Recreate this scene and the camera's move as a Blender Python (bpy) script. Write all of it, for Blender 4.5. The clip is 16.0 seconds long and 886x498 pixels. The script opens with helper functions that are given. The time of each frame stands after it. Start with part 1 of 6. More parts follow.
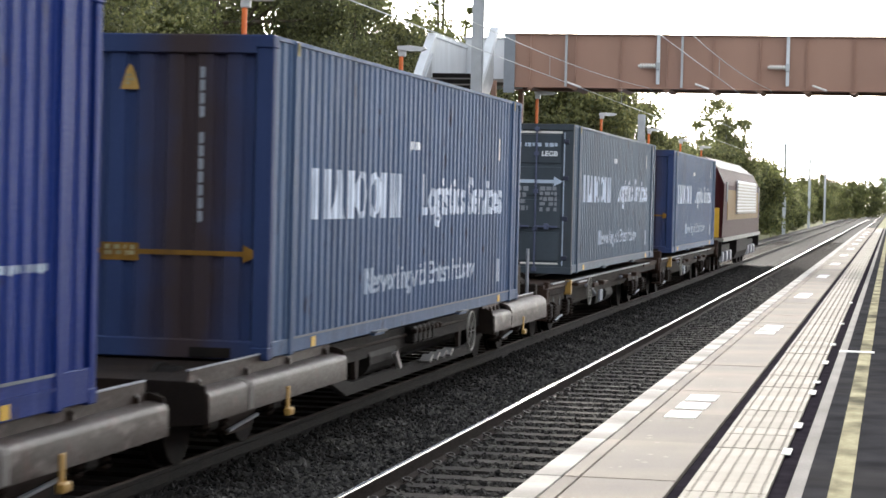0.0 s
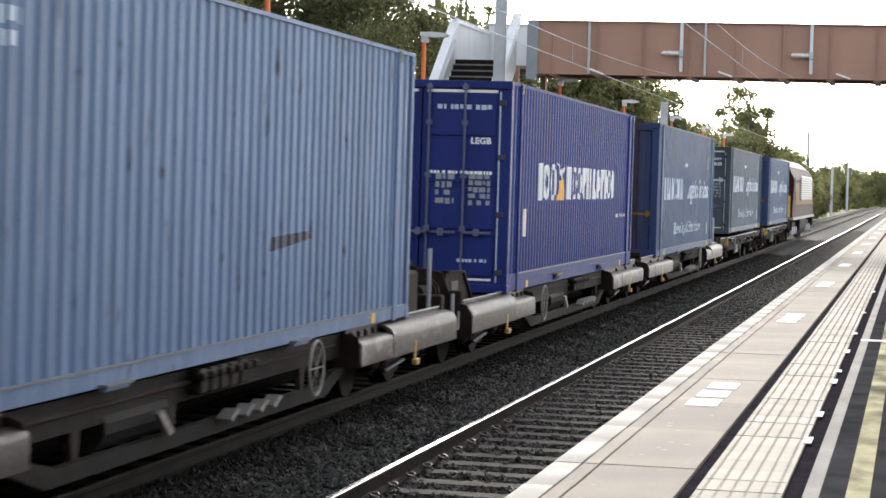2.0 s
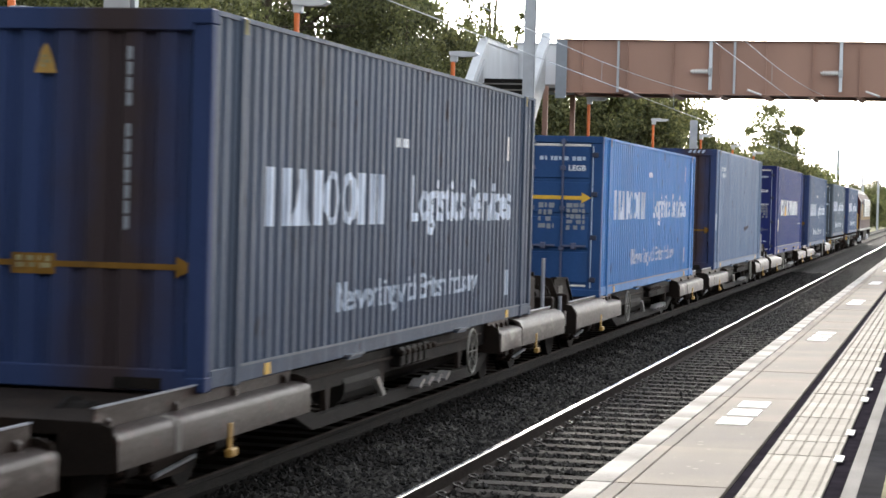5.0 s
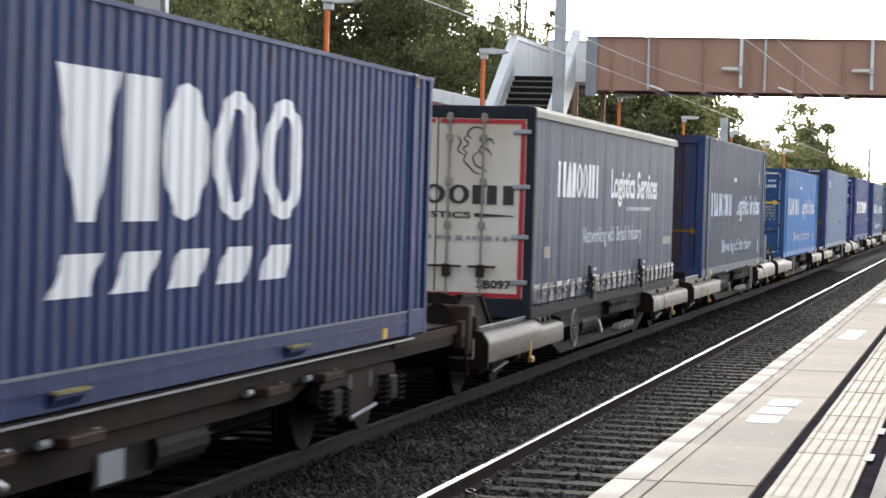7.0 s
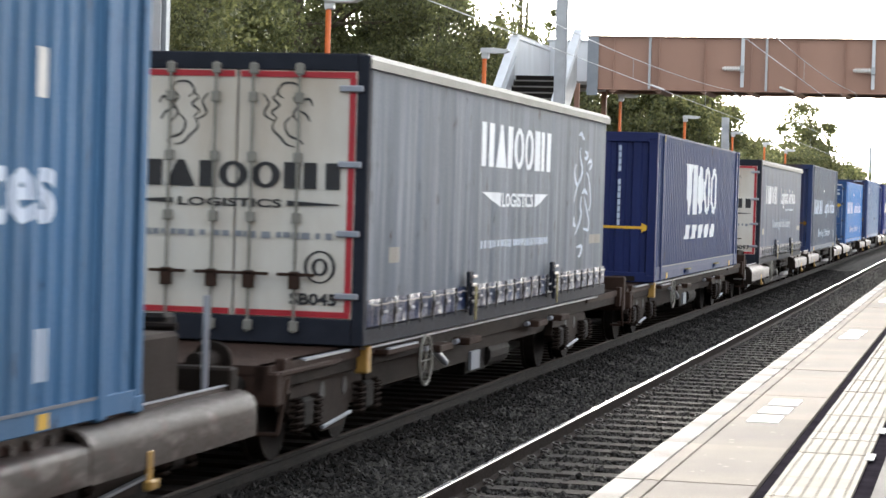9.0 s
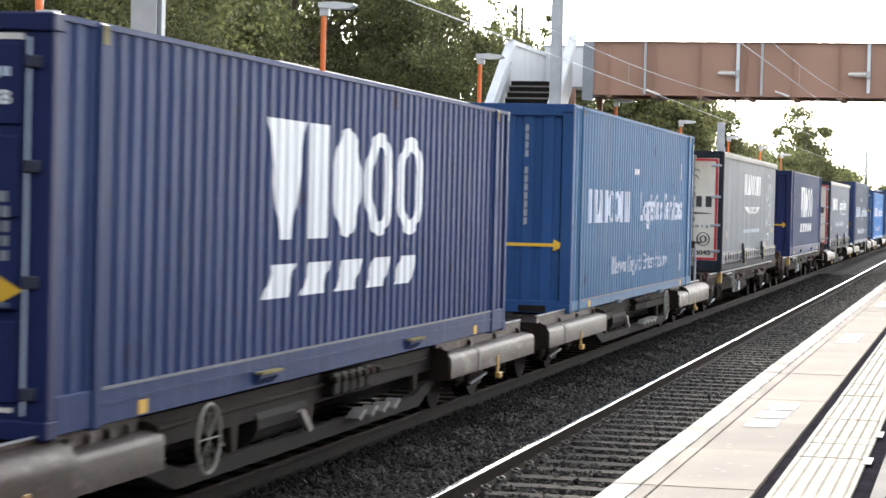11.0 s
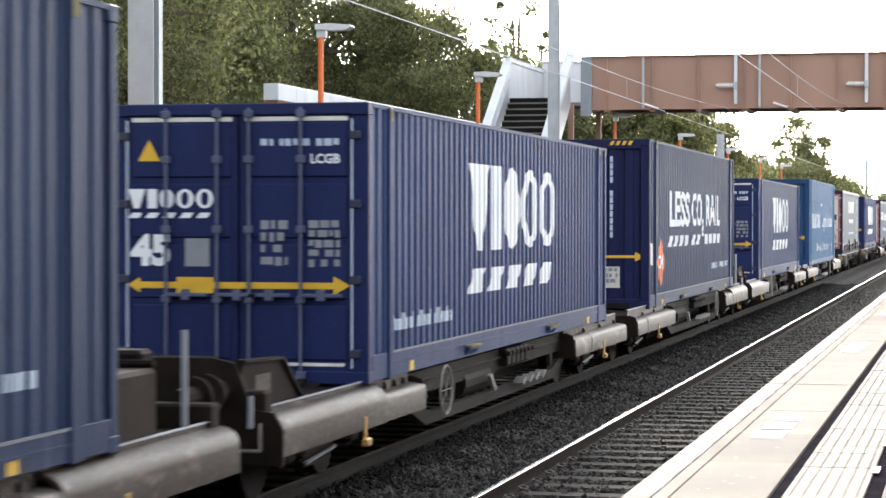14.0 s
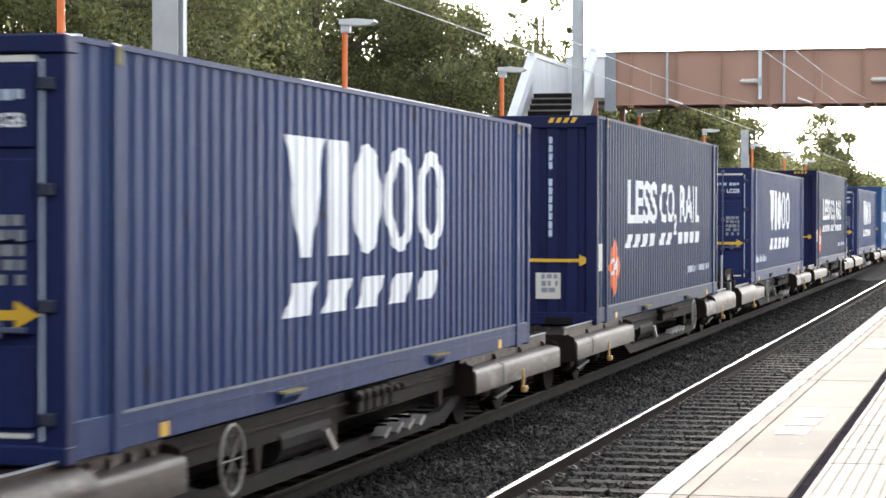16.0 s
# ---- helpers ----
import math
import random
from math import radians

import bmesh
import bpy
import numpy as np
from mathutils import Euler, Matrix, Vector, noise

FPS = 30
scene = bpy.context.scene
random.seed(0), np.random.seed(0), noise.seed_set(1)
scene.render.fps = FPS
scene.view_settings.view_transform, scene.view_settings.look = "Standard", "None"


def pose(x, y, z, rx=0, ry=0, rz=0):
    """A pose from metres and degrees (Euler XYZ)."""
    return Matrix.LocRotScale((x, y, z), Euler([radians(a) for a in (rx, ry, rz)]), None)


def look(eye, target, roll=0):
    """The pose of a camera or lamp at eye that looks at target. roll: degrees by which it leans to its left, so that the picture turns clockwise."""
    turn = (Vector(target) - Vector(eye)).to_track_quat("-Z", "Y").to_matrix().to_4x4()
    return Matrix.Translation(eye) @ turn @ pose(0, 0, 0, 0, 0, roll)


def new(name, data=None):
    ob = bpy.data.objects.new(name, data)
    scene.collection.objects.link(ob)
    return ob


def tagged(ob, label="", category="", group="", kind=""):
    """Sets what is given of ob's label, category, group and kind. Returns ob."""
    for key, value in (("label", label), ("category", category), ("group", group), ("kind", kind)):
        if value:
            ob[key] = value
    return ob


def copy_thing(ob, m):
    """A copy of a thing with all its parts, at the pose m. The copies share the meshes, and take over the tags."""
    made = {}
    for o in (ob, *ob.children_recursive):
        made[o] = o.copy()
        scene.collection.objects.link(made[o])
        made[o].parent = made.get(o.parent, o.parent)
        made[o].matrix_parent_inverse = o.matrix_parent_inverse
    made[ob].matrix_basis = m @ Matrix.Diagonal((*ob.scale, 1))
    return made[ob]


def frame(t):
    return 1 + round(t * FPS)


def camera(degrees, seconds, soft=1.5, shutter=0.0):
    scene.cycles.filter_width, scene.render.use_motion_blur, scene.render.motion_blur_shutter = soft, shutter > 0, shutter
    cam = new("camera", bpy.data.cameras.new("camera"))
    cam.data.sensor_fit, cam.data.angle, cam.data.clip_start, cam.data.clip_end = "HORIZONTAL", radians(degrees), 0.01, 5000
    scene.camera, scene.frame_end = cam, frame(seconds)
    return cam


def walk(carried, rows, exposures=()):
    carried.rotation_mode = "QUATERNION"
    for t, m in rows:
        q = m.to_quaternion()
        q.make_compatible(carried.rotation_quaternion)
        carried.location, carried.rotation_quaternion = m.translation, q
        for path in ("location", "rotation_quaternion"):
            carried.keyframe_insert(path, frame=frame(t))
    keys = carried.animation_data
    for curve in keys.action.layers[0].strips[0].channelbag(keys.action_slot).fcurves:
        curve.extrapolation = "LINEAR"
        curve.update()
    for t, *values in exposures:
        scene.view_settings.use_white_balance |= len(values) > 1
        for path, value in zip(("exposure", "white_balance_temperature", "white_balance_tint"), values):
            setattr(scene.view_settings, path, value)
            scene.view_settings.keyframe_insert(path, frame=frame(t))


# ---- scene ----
# ---------------- camera ----------------
EYE = 2.325
cam = camera(22.12, 16.0, soft=1.6, shutter=0.22)
AIM = [
    (0.0, 11.189, -1.345, 1.39), (0.5, 11.191, -1.495, 1.58), (1.0, 11.356, -1.556, 1.51), (1.5, 11.490, -1.620, 1.51),
    (2.0, 11.727, -1.705, 1.72), (2.5, 11.666, -1.739, 1.76), (3.0, 11.837, -1.618, 1.65), (3.5, 11.888, -1.436, 1.67),
    (4.0, 12.073, -1.320, 1.62), (6.5, 13.048, -1.233, 1.60), (7.0, 13.236, -1.332, 1.65), (7.5, 13.369, -1.445, 1.65),
    (8.0, 13.371, -1.526, 1.75), (8.5, 13.385, -1.438, 1.66), (9.0, 13.266, -1.347, 1.68), (11.5, 13.049, -1.160, 1.22),
    (12.0, 12.763, -1.045, 0.98), (12.5, 12.688, -0.737, 0.43), (13.0, 12.939, -0.707, 0.24), (13.5, 13.112, -0.703, -0.07),
    (14.0, 13.239, -0.717, 0.02), (14.5, 13.400, -0.732, 0.22), (15.0, 13.770, -0.730, 0.06), (15.5, 13.844, -0.737, 0.12),
    (16.0, 13.837, -0.838, 0.10)]
walk(cam, [(t, pose(0, 0, EYE, 90 + p, 0, y) @ pose(0, 0, 0, 0, 0, r)) for t, y, p, r in AIM],
     exposures=[(0.0, 1.84), (3.0, 1.84), (4.0, 1.78), (7.0, 1.85), (9.0, 2.07), (12.5, 2.22), (16.0, 2.28)])

# ---------------- sky and sun ----------------
SUN_ELEV, SUN_RIGHT = 19.0, -12.0
world = bpy.data.worlds.new("sky")
scene.world = world
world.use_nodes = True
wn = world.node_tree
sky = wn.nodes.new("ShaderNodeTexSky")
sky.sky_type, sky.sun_disc = "NISHITA", False
sky.sun_elevation, sky.sun_rotation = radians(SUN_ELEV), radians(SUN_RIGHT)
sky.air_density, sky.dust_density, sky.ozone_density = 1.0, 1.5, 2.0
haze = wn.nodes.new("ShaderNodeHueSaturation")      # thin white evening haze
haze.inputs["Saturation"].default_value = 0.22
wn.links.new(sky.outputs[0], haze.inputs["Color"])
wn.links.new(haze.outputs[0], wn.nodes["Background"].inputs[0])
wn.nodes["Background"].inputs[1].default_value = 0.15
sun = new("sun", bpy.data.lights.new("sun", "SUN"))
sun.data.energy, sun.data.angle, sun.data.color = 0.9, radians(8.0), (1.0, 0.92, 0.80)
_e, _a = radians(SUN_ELEV), radians(SUN_RIGHT)
sun.matrix_basis = look((math.sin(_a) * math.cos(_e) * 50, math.cos(_a) * math.cos(_e) * 50, math.sin(_e) * 50), (0, 0, 0))


# ---------------- materials ----------------
def surface(name, colour, rough=0.6, metal=0.0, vary=0.25, scale=6.0, dirt=None, dirt_amount=0.0, stretch=(1, 1, 1), bump=0.15,
            fine=60.0, per_object=0.0, shine=0.5, dirt_from=0.5):
    """Base colour broken up by a coarse and a fine noise, with patches of dirt and a little relief."""
    m = bpy.data.materials.new(name)
    m.use_nodes = True
    nt = m.node_tree
    bsdf = nt.nodes["Principled BSDF"]
    link = nt.links.new
    tex = nt.nodes.new("ShaderNodeTexCoord")
    mp = nt.nodes.new("ShaderNodeMapping")
    mp.inputs["Scale"].default_value = stretch
    link(tex.outputs["Object"], mp.inputs[0])
    big = nt.nodes.new("ShaderNodeTexNoise")
    big.inputs["Scale"].default_value, big.inputs["Detail"].default_value = scale, 6
    link(mp.outputs[0], big.inputs["Vector"])
    small = nt.nodes.new("ShaderNodeTexNoise")
    small.inputs["Scale"].default_value, small.inputs["Detail"].default_value = fine, 4
    link(tex.outputs["Object"], small.inputs["Vector"])

    def mix(kind, fac, a, b):
        n = nt.nodes.new("ShaderNodeMix")
        n.data_type, n.blend_type = "RGBA", kind
        for sock, v in ((n.inputs[0], fac), (n.inputs[6], a), (n.inputs[7], b)):
            if isinstance(v, (int, float)):
                sock.default_value = v
            elif isinstance(v, tuple):
                sock.default_value = (*v, 1)
            else:
                link(v, sock)
        return n.outputs[2]

    def spread(out, lo, hi, a, b):
        n = nt.nodes.new("ShaderNodeMapRange")
        link(out, n.inputs[0])
        for i, v in enumerate((lo, hi, a, b)):
            n.inputs[i + 1].default_value = v
        return n.outputs[0]

    dark = tuple(c * (1 - vary) for c in colour)
    light = tuple(min(1, c * (1 + vary)) for c in colour)
    col = mix("MIX", spread(big.outputs[0], 0.3, 0.7, 0, 1), dark, light)
    col = mix("MIX", spread(small.outputs[0], 0.35, 0.7, 0, 0.35), col, dark)
    if dirt:
        grime = nt.nodes.new("ShaderNodeTexNoise")
        grime.inputs["Scale"].default_value, grime.inputs["Detail"].default_value = scale * 0.45, 8
        link(mp.outputs[0], grime.inputs["Vector"])
        col = mix("MIX", spread(grime.outputs[0], dirt_from, dirt_from + 0.25, 0, dirt_amount), col, dirt)
    if per_object:
        info = nt.nodes.new("ShaderNodeObjectInfo")
        hsv = nt.nodes.new("ShaderNodeHueSaturation")
        link(spread(info.outputs["Random"], 0, 1, 1 - per_object, 1 + per_object), hsv.inputs["Value"])
        link(col, hsv.inputs["Color"])
        col = hsv.outputs[0]
    link(col, bsdf.inputs["Base Color"])
    link(spread(small.outputs[0], 0.3, 0.7, max(0.05, rough - 0.1), min(1, rough + 0.1)), bsdf.inputs["Roughness"])
    bsdf.inputs["Metallic"].default_value = metal
    bsdf.inputs["Specular IOR Level"].default_value = shine
    if bump:
        b = nt.nodes.new("ShaderNodeBump")
        b.inputs["Strength"].default_value, b.inputs["Distance"].default_value = bump, 0.02
        link(small.outputs[0], b.inputs["Height"])
        link(b.outputs[0], bsdf.inputs["Normal"])
    return m


def paint(name, colour, wear=0.25, dirt=(0.05, 0.04, 0.035), shine=0.10):
    """Weathered container paint, with streaks that run down."""
    m = surface(name, colour, 0.55, 0.0, 0.14, 2.2, dirt, wear, (1, 1, 0.18), 0.05, 45, shine=shine)
    nt = m.node_tree
    bsdf = nt.nodes["Principled BSDF"]
    col = bsdf.inputs["Base Color"].links[0].from_socket
    tex = nt.nodes.new("ShaderNodeTexCoord")
    # pale rubbed streaks, and small dark rust spots
    for scale, stretch, lo, hi, most, tone in ((5.0, (1, 1.6, 0.10), 0.54, 0.74, 0.15 + wear * 0.8, tuple(0.07 + c * 1.25 for c in colour)),
                                               (7.0, (1, 1, 0.45), 0.64, 0.73, 0.7, (0.035, 0.022, 0.016))):
        mp = nt.nodes.new("ShaderNodeMapping")
        mp.inputs["Scale"].default_value = stretch
        nt.links.new(tex.outputs["Object"], mp.inputs[0])
        noise = nt.nodes.new("ShaderNodeTexNoise")
        noise.inputs["Scale"].default_value, noise.inputs["Detail"].default_value = scale, 7
        nt.links.new(mp.outputs[0], noise.inputs["Vector"])
        rng = nt.nodes.new("ShaderNodeMapRange")
        nt.links.new(noise.outputs[0], rng.inputs[0])
        for i, v in enumerate((lo, hi, 0.0, most)):
            rng.inputs[i + 1].default_value = v
        mx = nt.nodes.new("ShaderNodeMix")
        mx.data_type = "RGBA"
        nt.links.new(rng.outputs[0], mx.inputs[0])
        nt.links.new(col, mx.inputs[6])
        mx.inputs[7].default_value = (*tone, 1)
        col = mx.outputs[2]
    nt.links.new(col, bsdf.inputs["Base Color"])
    return m


def leaf_surface(name, colour, through_light=0.45):
    m = bpy.data.materials.new(name)
    m.use_nodes = True
    nt = m.node_tree
    bsdf = nt.nodes["Principled BSDF"]
    geo = nt.nodes.new("ShaderNodeNewGeometry")
    ramp = nt.nodes.new("ShaderNodeValToRGB")
    ramp.color_ramp.elements[0].color = (*[c * 0.5 for c in colour], 1)
    ramp.color_ramp.elements[1].color = (colour[0] * 1.7, colour[1] * 1.45, colour[2] * 1.2, 1)
    nt.links.new(geo.outputs["Random Per Island"], ramp.inputs[0])
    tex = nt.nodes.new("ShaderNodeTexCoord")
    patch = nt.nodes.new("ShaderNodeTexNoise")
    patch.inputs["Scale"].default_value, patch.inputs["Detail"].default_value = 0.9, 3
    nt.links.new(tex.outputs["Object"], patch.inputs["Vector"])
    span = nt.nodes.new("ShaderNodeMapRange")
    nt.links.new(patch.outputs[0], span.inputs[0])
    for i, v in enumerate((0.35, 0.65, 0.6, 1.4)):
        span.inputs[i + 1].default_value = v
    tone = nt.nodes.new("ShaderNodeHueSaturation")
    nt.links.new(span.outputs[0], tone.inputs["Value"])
    nt.links.new(ramp.outputs[0], tone.inputs["Color"])
    nt.links.new(tone.outputs[0], bsdf.inputs["Base Color"])
    bsdf.inputs["Roughness"].default_value = 0.55
    trans = nt.nodes.new("ShaderNodeBsdfTranslucent")
    nt.links.new(tone.outputs[0], trans.inputs[0])
    mixer = nt.nodes.new("ShaderNodeMixShader")
    mixer.inputs[0].default_value = through_light
    nt.links.new(bsdf.outputs[0], mixer.inputs[1])
    nt.links.new(trans.outputs[0], mixer.inputs[2])
    nt.links.new(mixer.outputs[0], nt.nodes["Material Output"].inputs[0])
    return m


def island_surface(name, low, high):
    """Each loose piece has a tone of its own."""
    m = bpy.data.materials.new(name)
    m.use_nodes = True
    nt = m.node_tree
    geo = nt.nodes.new("ShaderNodeNewGeometry")
    ramp = nt.nodes.new("ShaderNodeValToRGB")
    ramp.color_ramp.elements[0].color, ramp.color_ramp.elements[1].color = (*low, 1), (*high, 1)
    ramp.color_ramp.elements[0].position, ramp.color_ramp.elements[1].position = 0.15, 1.0
    nt.links.new(geo.outputs["Random Per Island"], ramp.inputs[0])
    bsdf = nt.nodes["Principled BSDF"]
    nt.links.new(ramp.outputs[0], bsdf.inputs["Base Color"])
    bsdf.inputs["Roughness"].default_value = 0.85
    bsdf.inputs["Specular IOR Level"].default_value = 0.3
    return m


def stained(name, colour, dirt, middle, half):
    """Paint with one broad brown rust stain that runs down the panel."""
    m = surface(name, colour, 0.65, 0, 0.15, 2.0, tuple(c * 0.5 for c in colour), 0.4, (1, 1, 0.25), 0.05, shine=0.2)
    nt = m.node_tree
    bsdf = nt.nodes["Principled BSDF"]
    old = bsdf.inputs["Base Color"].links[0].from_socket
    tex = nt.nodes.new("ShaderNodeTexCoord")
    sep = nt.nodes.new("ShaderNodeSeparateXYZ")
    nt.links.new(tex.outputs["Object"], sep.inputs[0])
    rag = nt.nodes.new("ShaderNodeTexNoise")
    rag.inputs["Scale"].default_value = 2.2
    nt.links.new(tex.outputs["Object"], rag.inputs["Vector"])

    def calc(op, a, b):
        n = nt.nodes.new("ShaderNodeMath")
        n.operation, n.use_clamp = op, False
        for sock, v in zip(n.inputs, (a, b)):
            if isinstance(v, (int, float)):
                sock.default_value = v
            else:
                nt.links.new(v, sock)
        return n.outputs[0]
    off = calc("ABSOLUTE", calc("SUBTRACT", calc("ADD", sep.outputs[0], calc("MULTIPLY", rag.outputs[0], 0.3)), middle + 0.15), 0)
    rng = nt.nodes.new("ShaderNodeMapRange")
    nt.links.new(off, rng.inputs[0])
    for i, v in enumerate((half * 0.2, half, 0.88, 0.0)):
        rng.inputs[i + 1].default_value = v
    mixer = nt.nodes.new("ShaderNodeMix")
    mixer.data_type = "RGBA"
    nt.links.new(rng.outputs[0], mixer.inputs[0])
    nt.links.new(old, mixer.inputs[6])
    mixer.inputs[7].default_value = (*dirt, 1)
    nt.links.new(mixer.outputs[2], bsdf.inputs["Base Color"])
    return m


